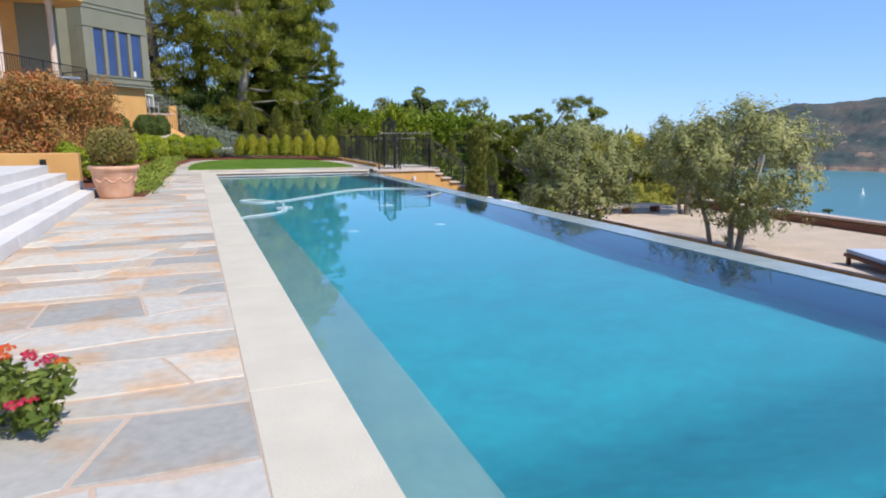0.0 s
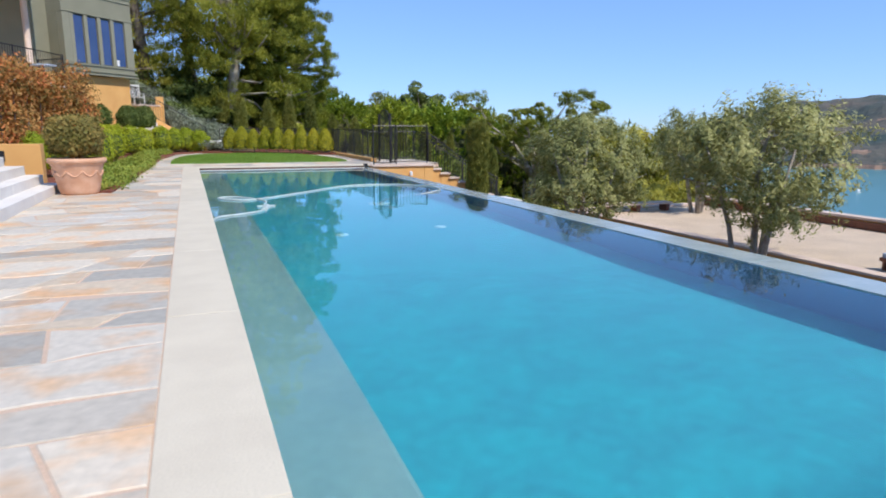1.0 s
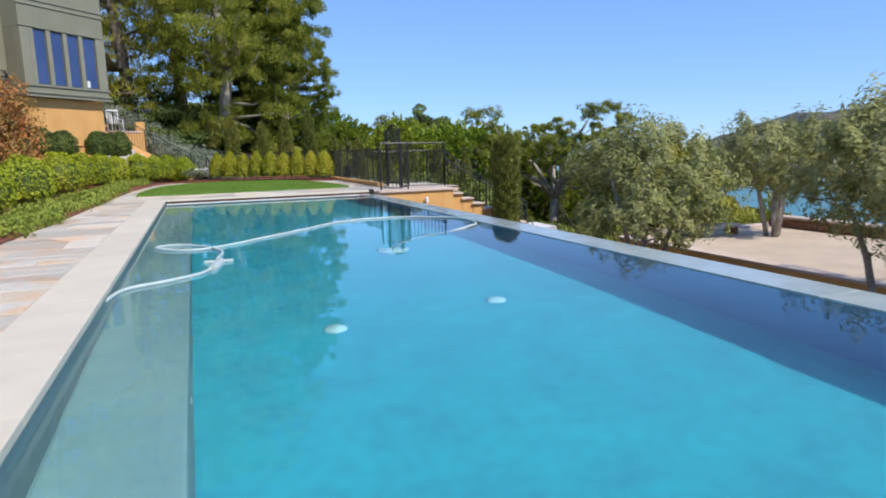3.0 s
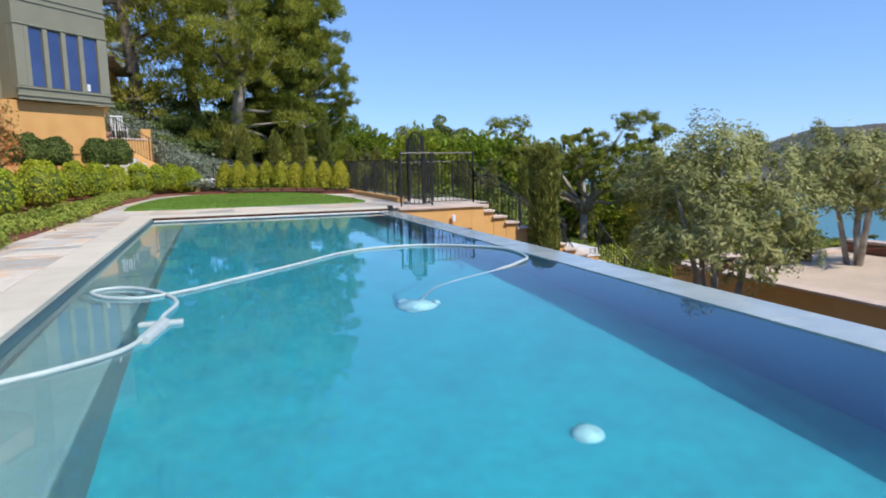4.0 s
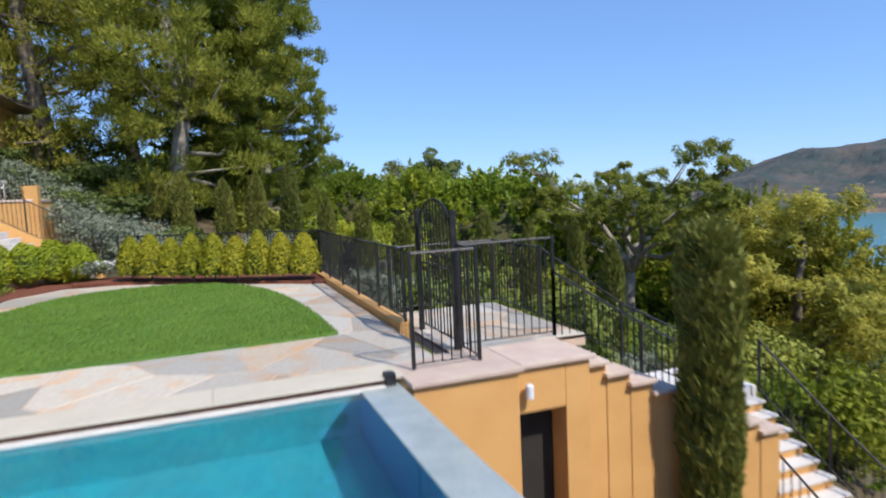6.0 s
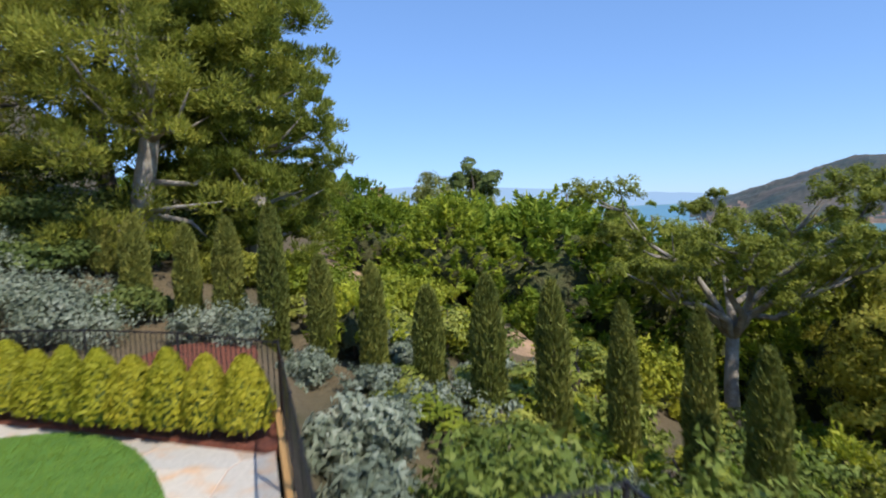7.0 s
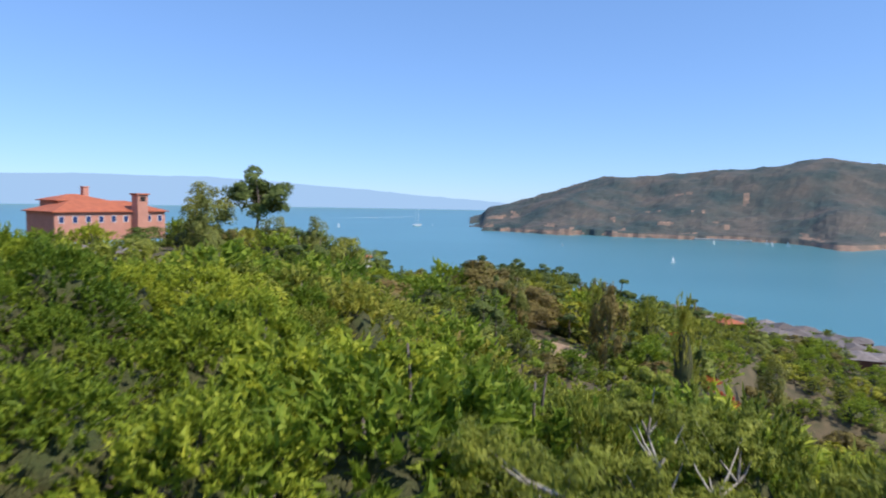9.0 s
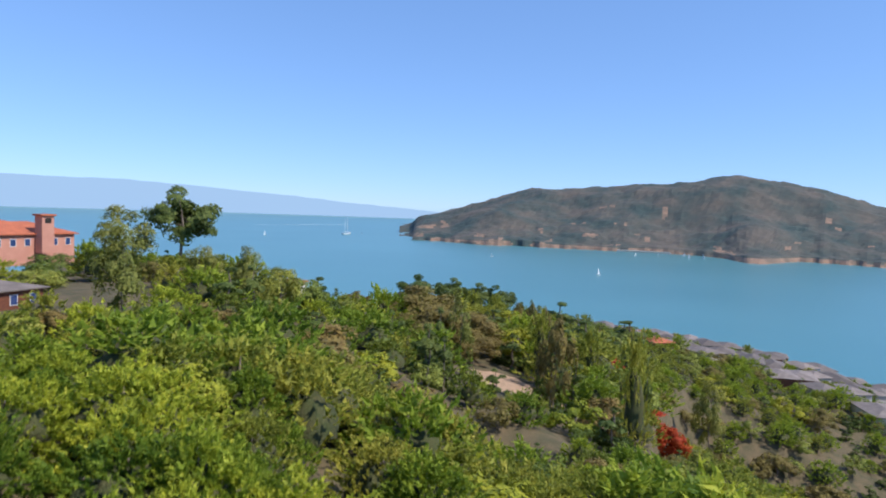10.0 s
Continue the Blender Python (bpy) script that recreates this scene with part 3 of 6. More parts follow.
part("cover_track", Solid().box(px0 + 0.02, py1 - 0.10, -0.128, px1 + 0.3, py1 + 0.03, -0.085).mesh("cover_track", STEPM, bevel=0.006), pool, "pale track of the pool cover")
part("cover_recess", Solid().box(px0 + 0.02, py1 + 0.06, -0.13, px1 + 0.3, py1 + 0.117, -0.031).mesh("cover_recess", WOOD), pool, "dark red-brown cover slot")
part("track_end", Solid().box(px1 + 0.3, py1 - 0.06, -0.12, px1 + 0.42, py1 + 0.10, 0.05).mesh("track_end", IRON, bevel=0.01), pool, "dark metal end bracket")
for k in range(9):
    yk = py0 - 0.2 + k * (py1 - py0 + 0.4) / 9
    part("weir_stone", slab(px1 - 0.005, yk + 0.003, px1 + 0.47, yk + (py1 - py0 + 0.4) / 9 - 0.003, -0.13, -0.088, WEIR, 0.01), pool, "wet grey stone edge")
water = part("pool_water", sheet("pool_water", list(np.linspace(px0 - 0.003, px1 + 0.0, 6)), list(np.linspace(py0 - 0.003, py1 - 0.0, 20)), lambda x, y: WATER_Z, POOLW), pool, "clear still water")
water.visible_shadow = False
for fx, fy in ((2.58, 10.45), (4.30, 10.6)):
    part("floor_fitting", Solid().lathe([(0.0, 0.06), (0.06, 0.055), (0.10, 0.03), (0.11, 0.0)], 20, (fx, fy, pool_floor(fx, fy))).mesh("floor_fitting", FITTING, True), pool, "round white floor inlet")
for hy in (6.0, 9.0, 12.5, 16.0):
    part("wall_inlet", Solid().lathe([(0.0, 0.0), (0.04, 0.0), (0.05, -0.012)], 14, (0, 0, 0)).mesh("wall_inlet", WHITEP, True), pool, "", pose(1.353, hy, -1.0, 0, 90, 0))

# floating hose and cleaner
HOSE = [(0.66, 10.6), (0.80, 11.2), (1.15, 11.45), (1.48, 11.75), (1.62, 12.25), (1.66, 12.7), (1.73, 13.2), (1.58, 13.7), (1.30, 14.10), (1.05, 14.18), (0.92, 14.02), (1.12, 13.68),
        (1.45, 13.55), (1.83, 13.78), (2.30, 14.25), (3.05, 15.02), (3.66, 15.68), (4.25, 15.98), (4.95, 15.95), (5.52, 15.55), (5.84, 15.02), (5.74, 14.25), (5.40, 13.85), (4.80, 13.50), (4.35, 13.15)]


def spline(pts, n=8):
    P = [Vector(p) for p in pts]
    P = [P[0] * 2 - P[1]] + P + [P[-1] * 2 - P[-2]]
    out = []
    for i in range(1, len(P) - 2):
        for k in range(n):
            t = k / n
            a, b, c, d = P[i - 1:i + 3]
            out.append(0.5 * (2 * b + (c - a) * t + (2 * a - 5 * b + 4 * c - d) * t * t + (3 * b - a - 3 * c + d) * t ** 3))
    return out + [P[-2]]


cleaner = thing("pool_cleaner", "white pool cleaner with a pale hose floating on the water", "pool cleaner", (4.10, 13.62, pool_floor(4.10, 13.62)))
hz = [(hx, hy, WATER_Z + 0.012) for hx, hy in HOSE[:-2]] + [(4.80, 13.52, -0.17), (4.28, 13.45, -0.55), (4.12, 13.6, -1.2)]
base = Vector(cleaner.location)
part("hose", Solid().tube([p - base for p in spline(hz)], 0.019, 10).mesh("hose", HOSEM, True), cleaner, "pale ribbed hose")
body = Solid().lathe([(0.0, 0.20), (0.06, 0.20), (0.11, 0.15), (0.17, 0.10), (0.22, 0.05), (0.225, 0.02), (0.19, 0.0)], 24)
part("cleaner_body", body.mesh("cleaner_body", FITTING, True), cleaner)
for k in range(3):
    part("wheel", Solid().tube([(0.19 * math.cos(k * 2.1), 0.19 * math.sin(k * 2.1), 0.07), (0.24 * math.cos(k * 2.1), 0.24 * math.sin(k * 2.1), 0.07)], 0.07, 14).mesh("wheel", FITTING), cleaner)
fl = Solid().tube([Vector((1.58, 11.95, -0.10)) - base, Vector((1.68, 12.45, -0.10)) - base], [0.05, 0.055], 12)
part("hose_float", fl.mesh("hose_float", HOSEM), cleaner, "white in-line float")
part("float_fin", Solid().box(1.50 - base.x, 12.40 - base.y, -0.10 - base.z, 1.82 - base.x, 12.47 - base.y, -0.07 - base.z).mesh("float_fin", HOSEM, bevel=0.008), cleaner)

# lawn
lawn_poly = []
for k in range(60):
    a = 2 * math.pi * k / 60
    cx, cy, rx, ry = 3.0, 25.4, 3.2, 8.2
    xx, yy = cx + rx * math.copysign(abs(math.cos(a)) ** 0.72, math.cos(a)), cy + ry * max(0.0, math.sin(a)) ** 0.85
    lawn_poly.append((xx, yy - (0.12 * (1 - ((xx - cx) / rx) ** 2) if math.sin(a) <= 0 else 0)))
lawn = solo("lawn", Solid().prism(lawn_poly, -0.02, 0.035).mesh("lawn", LAWN), "clipped bright green lawn beside the pool", "lawn", kind="structure")


def inside(poly, x, y):
    hit = False
    for i in range(len(poly)):
        (x1, y1), (x2, y2) = poly[i], poly[i - 1]
        if (y1 > y) != (y2 > y) and x < (x2 - x1) * (y - y1) / (y2 - y1) + x1:
            hit = not hit
    return hit


gp = [(gx, gy) for gx, gy in zip(RNG.uniform(-0.3, 6.3, 46000), 25.2 + 8.6 * RNG.rand(46000) ** 1.25) if inside(lawn_poly, gx, gy)]
GP = np.array([(gx, gy, 0.052) for gx, gy in gp])
GD = np.tile([0.0, 0.0, 1.0], (len(GP), 1))
grass = solo("grass_blades", leaf_mesh("grass_blades", GP, GD, 0.055, 0.014, L_GRASS, "out", jitter=0.35), "short mown grass blades of the lawn", "grass", kind="stuff")

# mulch bed with clipped cones
MB = [(1.0, 35.2), (2.4, 34.75), (4.4, 33.35), (6.9, 31.45), (7.15, 31.5), (7.15, 33.2), (5.2, 35.1), (2.0, 36.6), (0.6, 36.4)]
solo("mulch_bed", Solid().prism(MB, -0.1, 0.07, 0.03).mesh("mulch_bed", MULCH), "planting bed of red bark mulch", "flower bed", kind="structure")
MBL = [(-1.05, 14.9), (-0.85, 20), (-0.72, 25), (-0.62, 29), (-0.1, 33.6), (1.0, 35.2), (0.6, 36.6), (-9, 38.2), (-9, 17.3), (-2.6, 17.3), (-2.6, 15.7), (-1.6, 15.2)]
solo("planting_bed", Solid().prism(MBL, -0.12, 0.03).mesh("planting_bed", MULCH), "planting bed between the terrace and the house", "flower bed", kind="structure")

# ---- fences and gate ----


def fence(name, label, pts, heights, gap=0.115, post_at=(), lift=0.06, bar=0.009, mesh=False):
    """Iron railing along pts (foot points), with rails, pickets and posts. heights: the top rail over each foot."""
    ob = thing(name, label, "fence", pts[0])
    o = Vector(pts[0])
    for i in range(len(pts) - 1):
        a, b = Vector(pts[i]) - o, Vector(pts[i + 1]) - o
        ha, hb = heights[i], heights[i + 1]
        d = (b - a)
        ln = math.hypot(d.x, d.y)
        up = Vector((0, 0, 1))
        part("rail", Solid().tube([a + up * ha, b + up * hb], 0.019, 4).mesh("rail", IRON), ob)
        part("rail", Solid().tube([a + up * lift, b + up * lift], 0.013, 4).mesh("rail", IRON), ob)
        if mesh:
            part("rail", Solid().tube([a + up * (ha - 0.13), b + up * (hb - 0.13)], 0.012, 4).mesh("rail", IRON), ob)
        n = max(2, round(ln / gap))
        stick = Solid().tube([(0, 0, lift), (0, 0, ha)], bar, 5).mesh("picket", IRON)
        for k in range(1, n):
            p = a + d * (k / n)
            part("picket", stick, ob, "", Matrix.Translation(p))
        part("post", Solid().box(-0.021, -0.021, 0, 0.021, 0.021, ha + 0.03).mesh("post", IRON, bevel=0.004), ob, "", Matrix.Translation(a))
    h = heights[-1]
    part("post", Solid().box(-0.021, -0.021, 0, 0.021, 0.021, h + 0.03).mesh("post", IRON, bevel=0.004), ob, "", Matrix.Translation(Vector(pts[-1]) - o))
    return ob


curb = solo("curb_wall", Solid().box(7.10, 25.15, -0.5, 7.32, 33.0, 0.12).mesh("curb_wall", STUCCO, bevel=0.012), "low orange stucco kerb under the railing", "kerb", kind="structure")
fence("railing", "black iron railing on the kerb beside the lawn path", [(7.21, 25.2 + k * 1.56, 0.12) for k in range(5)] + [(7.21, 32.75, 0.12)], [1.12] * 6)
fence("railing", "black iron railing behind the clipped cone shrubs", [(7.21, 32.75, 0.05), (5.6, 34.4, 0.05), (3.9, 35.6, 0.05), (2.0, 36.5, 0.05)], [1.18] * 4)
fence("railing", "black iron railing climbing beside the garden steps", [(1.35, 38.1, 0.25), (-0.6, 38.1, 1.40), (-2.3, 38.1, 2.45)], [1.05] * 3)
fence("railing", "black iron railing panel at the end of the pool", [(6.62, 23.0, 0.0), (7.47, 23.0, 0.0), (7.47, 23.62, 0.0)], [1.38, 1.38, 1.38], 0.12)
fence("railing", "black iron railing stepping down beside the stairs", [(7.50, 23.66, 0.0), (8.92, 23.66, 0.0)], [1.38, 1.38], 0.12)
fence("railing", "sloping black iron stair railing", [(8.92, 23.66, -0.1), (10.4, 23.66, -0.95), (11.9, 23.66, -1.75)], [1.0, 0.95, 0.95], 0.12)
fence("railing", "black iron railing round the far side of the landing", [(7.42, 26.75, 0.0), (9.45, 26.75, 0.0), (9.45, 24.95, -0.03), (11.0, 24.95, -0.9), (12.6, 24.95, -1.7)], [1.15, 1.15, 1.15, 0.95, 0.95], 0.12)

gate = thing("garden_gate", "arched black iron garden gate between tall posts", "gate", (7.435, 24.35, 0))
for py in (0.73, -0.72):
    part("gate_post", Solid().box(-0.035, py - 0.035, 0, 0.035, py + 0.035, 1.80).box(-0.045, py - 0.045, 1.80, 0.045, py + 0.045, 1.835).mesh("gate_post", IRON), gate)
leaf = part("gate_leaf", Solid().tube([(0, 0.64 * math.cos(a), 1.58 + 0.40 * math.sin(a)) for a in np.linspace(0, math.pi, 18)], 0.022, 6).mesh("gate_leaf", IRON), gate, "arched top bar")
for zz in (0.12, 1.05, 1.2):
    part("gate_rail", Solid().tube([(0, -0.64, zz), (0, 0.64, zz)], 0.015, 4).mesh("gate_rail", IRON), leaf)
for k in range(11):
    yy = -0.64 + 1.28 * k / 10
    zt = 1.58 + 0.40 * math.sqrt(max(0, 1 - (yy / 0.64) ** 2))
    part("gate_bar", Solid().tube([(0, yy, 0.12), (0, yy, zt)], 0.010 if 0 < k < 10 else 0.018, 5).mesh("gate_bar", IRON), leaf)
part("latch", Solid().box(-0.03, -0.69, 0.98, 0.03, -0.58, 1.12).mesh("latch", IRON, bevel=0.006), gate)

# ---- stairs east of the pool ----
stairs = thing("garden_stairs", "orange stucco stair wall with pale capped steps going down", "stairs", kind="structure")
part("stair_wall", Solid().box(6.45, 22.52, -3.2, 7.75, 23.55, -0.06).mesh("stair_wall", STUCCO, bevel=0.01), stairs)
part("recess", Solid().box(7.752, 22.95, -3.2, 8.43, 23.54, -0.62).mesh("recess", DARK), stairs, "dark block painted for the shade in the opening under the steps")
part("stair_wall", Solid().box(7.752, 22.60, -0.615, 8.43, 23.55, -0.06).mesh("stair_wall", STUCCO, bevel=0.01), stairs)
part("stair_wall", Solid().box(8.432, 22.60, -3.2, 8.78, 23.55, -0.06).mesh("stair_wall", STUCCO, bevel=0.01), stairs)
part("cap_slab", Solid().box(6.42, 22.46, -0.06, 7.80, 23.56, -0.002).mesh("cap_slab", CAP, bevel=0.012), stairs)
part("cap_slab", Solid().box(7.81, 22.54, -0.06, 8.85, 23.56, -0.004).mesh("cap_slab", CAP, bevel=0.012), stairs)
part("stair_wall", Solid().box(6.40, 22.60, -3.2, 6.55, 22.95, -0.06).mesh("stair_wall", STUCCO), stairs)
for k in range(9):
    xa = 8.79 + 0.36 * k
    zt = -0.17 * (k + 1)
    part("stair_wall", Solid().box(xa, 22.78 - 0.015 * k, -3.6, xa + 0.355, 23.05, zt - 0.055).mesh("stair_wall", STUCCO), stairs)
    part("cap_slab", Solid().box(xa - 0.05, 22.70 - 0.015 * k, zt - 0.055, xa + 0.37, 23.10, zt).mesh("cap_slab", CAP, bevel=0.01), stairs)
    part("tread", Solid().box(xa - 0.02, 23.11, zt - 0.22, xa + 0.36, 24.9, zt - 0.06).mesh("tread", STEPM, bevel=0.008), stairs)
part("landing", Solid().box(12.04, 24.62, -2.4, 13.7, 26.2, -1.72).mesh("landing", STEPM, bevel=0.01), stairs)
for k in range(11):
    ya = 24.6 - 0.27 * k
    zt = -1.72 - 0.17 * (k + 1)
    part("riser", Solid().box(12.2, ya - 0.26, zt - 0.5, 13.55, ya + 0.02, zt - 0.045).mesh("riser", STUCCO), stairs)
    part("tread", Solid().box(12.17, ya - 0.30, zt - 0.045, 13.58, ya - 0.01, zt).mesh("tread", STEPM, bevel=0.008), stairs)
fence("railing", "sloping black iron handrail on the lower stairs", [(12.12, 24.5, -1.8), (12.12, 23.1, -2.75), (12.12, 21.7, -3.6)], [0.95] * 3, 0.14)
fence("railing", "sloping black iron handrail beside the lower stairs", [(13.64, 24.5, -1.8), (13.64, 23.1, -2.75), (13.64, 21.7, -3.6)], [0.95] * 3, 0.14)
lamp = solo("wall_lamp", Solid().prism([(0.05 * math.cos(a) - 0, 0.05 * math.sin(a)) for a in np.linspace(0, 2 * math.pi, 12, endpoint=False)], 0, 0.17, 0.02).mesh("wall_lamp", WHITEP),
            "small white wall lamp on the orange stair wall", "wall lamp", at=pose(7.88, 22.50, -0.40))

# pool side of the terrace below
solo("catch_basin", Solid().box(6.4, 0.5, -3.3, 7.2, 22.4, -2.2).mesh("catch_basin", STUCCO), "catch basin below the infinity edge", "basin", kind="structure")
terrace = thing("gravel_terrace", "raised gravel terrace with orange stucco walls and stone coping", "terrace", kind="structure")
part("gravel", Solid().box(14.3, -6, -1.95, 20.3, 21.1, -1.80).mesh("gravel", GRAVEL), terrace, "raked tan gravel")
part("terrace_wall", Solid().box(14.0, -6, -4.6, 14.3, 21.4, -1.80).mesh("terrace_wall", STUCCO, bevel=0.01), terrace)
part("terrace_wall", Solid().box(14.3, 21.1, -4.6, 20.6, 21.4, -1.80).mesh("terrace_wall", STUCCO, bevel=0.01), terrace)
part("terrace_wall", Solid().box(20.3, -6, -6.5, 20.6, 21.1, -1.50).mesh("terrace_wall", STUCCO, bevel=0.01), terrace)
yy = -6.0
while yy < 21.3:
    part("coping_slab", Solid().box(13.95, yy, -1.80, 14.35, min(yy + 1.2, 21.45) - 0.008, -1.74).mesh("coping_slab", CAP, bevel=0.01), terrace)
    part("timber_board", Solid().box(20.22, yy, -1.50, 20.66, min(yy + 1.2, 21.1) - 0.008, -1.42).mesh("timber_board", CAP, bevel=0.01), terrace)
    part("timber_board", Solid().box(20.14, yy, -1.78, 20.29, min(yy + 1.2, 21.1) - 0.008, -1.56).mesh("timber_board", WOOD, bevel=0.008), terrace, "red-brown timber board")
    yy += 1.2
for k in range(5):
    xa = 14.4 + k * 1.24
    part("coping_slab", Solid().box(xa, 21.03, -1.80, xa + 1.23, 21.45, -1.73).mesh("coping_slab", CAP, bevel=0.01), terrace)
bench = thing("low_bench", "low timber bench at the end of the gravel terrace", "bench", (16.2, 20.3, -1.80))
part("seat", Solid().box(-1.6, -0.25, 0.26, 1.6, 0.25, 0.34).mesh("seat", CAP, bevel=0.012), bench)
for bx in (-1.4, 0.0, 1.4):
    part("leg", Solid().box(bx - 0.09, -0.2, 0, bx + 0.09, 0.2, 0.26).mesh("leg", WOOD, bevel=0.01), bench)
lounge = thing("sun_lounger", "low timber sun lounger with a blue-grey cushion on the gravel", "sun lounger", (14.85, 9.0, -1.80), rz=-25)
part("frame", Solid().box(-0.5, -0.95, 0.2, 0.5, 0.95, 0.29).mesh("frame", WOOD, bevel=0.012), lounge)
part("cushion", Solid().box(-0.47, -0.92, 0.29, 0.47, 0.92, 0.40).mesh("cushion", CUSHM, bevel=0.035), lounge, "blue-grey cushion")
for lx in (-0.42, 0.42):
    for ly in (-0.85, 0.85):
        part("leg", Solid().box(lx - 0.04, ly - 0.04, 0, lx + 0.04, ly + 0.04, 0.2).mesh("leg", WOOD, bevel=0.006), lounge)


# ---- west side: steps, low wall ----
steps = thing("terrace_steps", "three broad pale stone steps up from the pool terrace", "steps", kind="structure")
for k, xe in enumerate((-2.02, -2.32, -2.62)):
    z1 = 0.175 * (k + 1)
    for j in range(8):
        ya = -3.4 + 19.0 / 8 * j
        part("step_slab", Solid().box(-7.0, ya + 0.004, z1 - 0.18, xe, ya + 19.0 / 8 - 0.004, z1 - 0.001).mesh("step_slab", STEPM, bevel=0.012), steps)
part("upper_landing", Solid().box(-14.0, -3.4, 0.2, -2.95, 15.6, 0.70).mesh("upper_landing", STEPM, bevel=0.012), steps)
lw = solo("garden_wall", Solid().box(-11, 16.9, -0.1, -2.55, 17.25, 0.92).mesh("garden_wall", STUCCO, bevel=0.015), "low orange stucco garden wall below the hedge", "garden wall", kind="structure")
part("wall_light", Solid().box(-3.35, 16.86, 0.55, -3.22, 16.895, 0.78).mesh("wall_light", IRON, bevel=0.01), lw, "small dark step light")


# ---- plants ----
def shrub(name, label, loc, r, n, size, material, group="", clumps=14, ratio=0.55, trunk=0.0, seed=0, category="shrub", tufts=0):
    rng = np.random.RandomState(seed + 100)
    ob = thing(name, label, category, loc, group)
    d = sphere_points(clumps, rng) * rng.uniform(0.45, 0.75, (clumps, 1))
    C = d * np.array(r) + [0, 0, r[2] + trunk]
    P, D = clump_points(C, [np.array(r) * rng.uniform(0.36, 0.55) for _ in range(clumps)], max(20, n // clumps), rng, tufts=tufts)
    P[:, 2] = np.maximum(P[:, 2], 0.02)
    part("foliage", leaf_mesh("foliage", P, D, size, size * ratio, material, rng=rng, jitter=0.4, tri=True), ob)
    for k in range(3):
        a = k * 2.1
        part("stem", Solid().tube([(0.05 * math.cos(a), 0.05 * math.sin(a), -0.05), (r[0] * 0.4 * math.cos(a), r[1] * 0.4 * math.sin(a), r[2] * 0.9 + trunk)], [0.03, 0.012], 6).mesh("stem", BARK), ob)
    return ob


def cone_bush(loc, h, r, seed):
    rng = np.random.RandomState(seed)
    n = 2600
    ob = thing("cone_shrub", "clipped golden-green cone shrub in the mulch bed", "shrub", loc, "row of clipped cone shrubs", rz=float(rng.uniform(0, 360)))
    z = rng.rand(n) ** 0.8
    rad = r * np.clip(1.06 - z ** 2.1, 0, 1) ** 0.75 * np.where(z < 0.12, 0.86 + z, 1.0)
    a = rng.uniform(0, 2 * math.pi, n)
    k = (0.86 + 0.14 * rng.rand(n)) * (1 + 0.05 * np.sin(a * 5 + z * 9)) + rng.normal(0, 0.02, n)
    P = np.stack([rad * k * np.cos(a), rad * k * np.sin(a), 0.16 + z * (h - 0.16)], 1)
    D = np.stack([np.cos(a), np.sin(a), 0.35 + 0 * a], 1)
    part("foliage", leaf_mesh("foliage", P, D, 0.075, 0.045, L_CONE, rng=rng), ob)
    # A solid dark-green core is added to close the view through the leaves.
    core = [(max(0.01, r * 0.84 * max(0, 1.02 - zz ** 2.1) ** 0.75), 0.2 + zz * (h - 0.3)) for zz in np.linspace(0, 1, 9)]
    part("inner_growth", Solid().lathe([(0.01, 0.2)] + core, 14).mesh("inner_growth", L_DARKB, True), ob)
    part("stem", Solid().tube([(0, 0, -0.06), (0, 0, 0.3)], 0.025, 7).mesh("stem", BARK), ob)
    return ob


for k in range(9):
    t = k / 8
    bx, by = 2.45 + 4.25 * t, 35.1 - 3.1 * t - 0.25 * math.sin(math.pi * t)
    cone_bush((bx, by, 0.06), 1.22 + 0.07 * math.sin(k * 2.3), 0.385 + 0.02 * math.sin(k * 1.7), 40 + k)

# bed along the path: lime balls, ground cover, dark balls


def ball_bush(loc, r, h, seed, material, name, label, group, n=2600, size=0.07, stem=0.0):
    """A clipped rounded shrub: a dense skin of leaves with shallow hollows over an added solid dark core."""
    rng = np.random.RandomState(seed)
    ob = thing(name, label, "shrub", loc, group, rz=float(rng.uniform(0, 360)))
    d = sphere_points(n, rng)
    d[:, 2] = np.where(d[:, 2] < -0.55, -d[:, 2], d[:, 2])
    bump = 1 + 0.06 * np.sin(d[:, 0] * 6 + seed) * np.cos(d[:, 1] * 5) + 0.05 * np.sin(d[:, 2] * 9 + seed)
    k = (0.84 + 0.18 * rng.rand(n)) * bump
    P = d * k[:, None] * [r, r, h * 0.56] + [0, 0, stem + h * 0.46]
    P[:, 2] = np.maximum(P[:, 2], 0.03)
    part("foliage", leaf_mesh("foliage", P, d, size, size * 0.6, material, rng=rng, jitter=0.7), ob)
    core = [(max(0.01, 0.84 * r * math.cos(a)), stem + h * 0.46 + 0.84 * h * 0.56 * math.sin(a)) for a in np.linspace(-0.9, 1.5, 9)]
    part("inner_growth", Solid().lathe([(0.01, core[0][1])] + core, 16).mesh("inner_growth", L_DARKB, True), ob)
    part("stem", Solid().tube([(0, 0, -0.1), (0, 0, stem + 0.35)], 0.03, 7).mesh("stem", BARK), ob)
    return ob


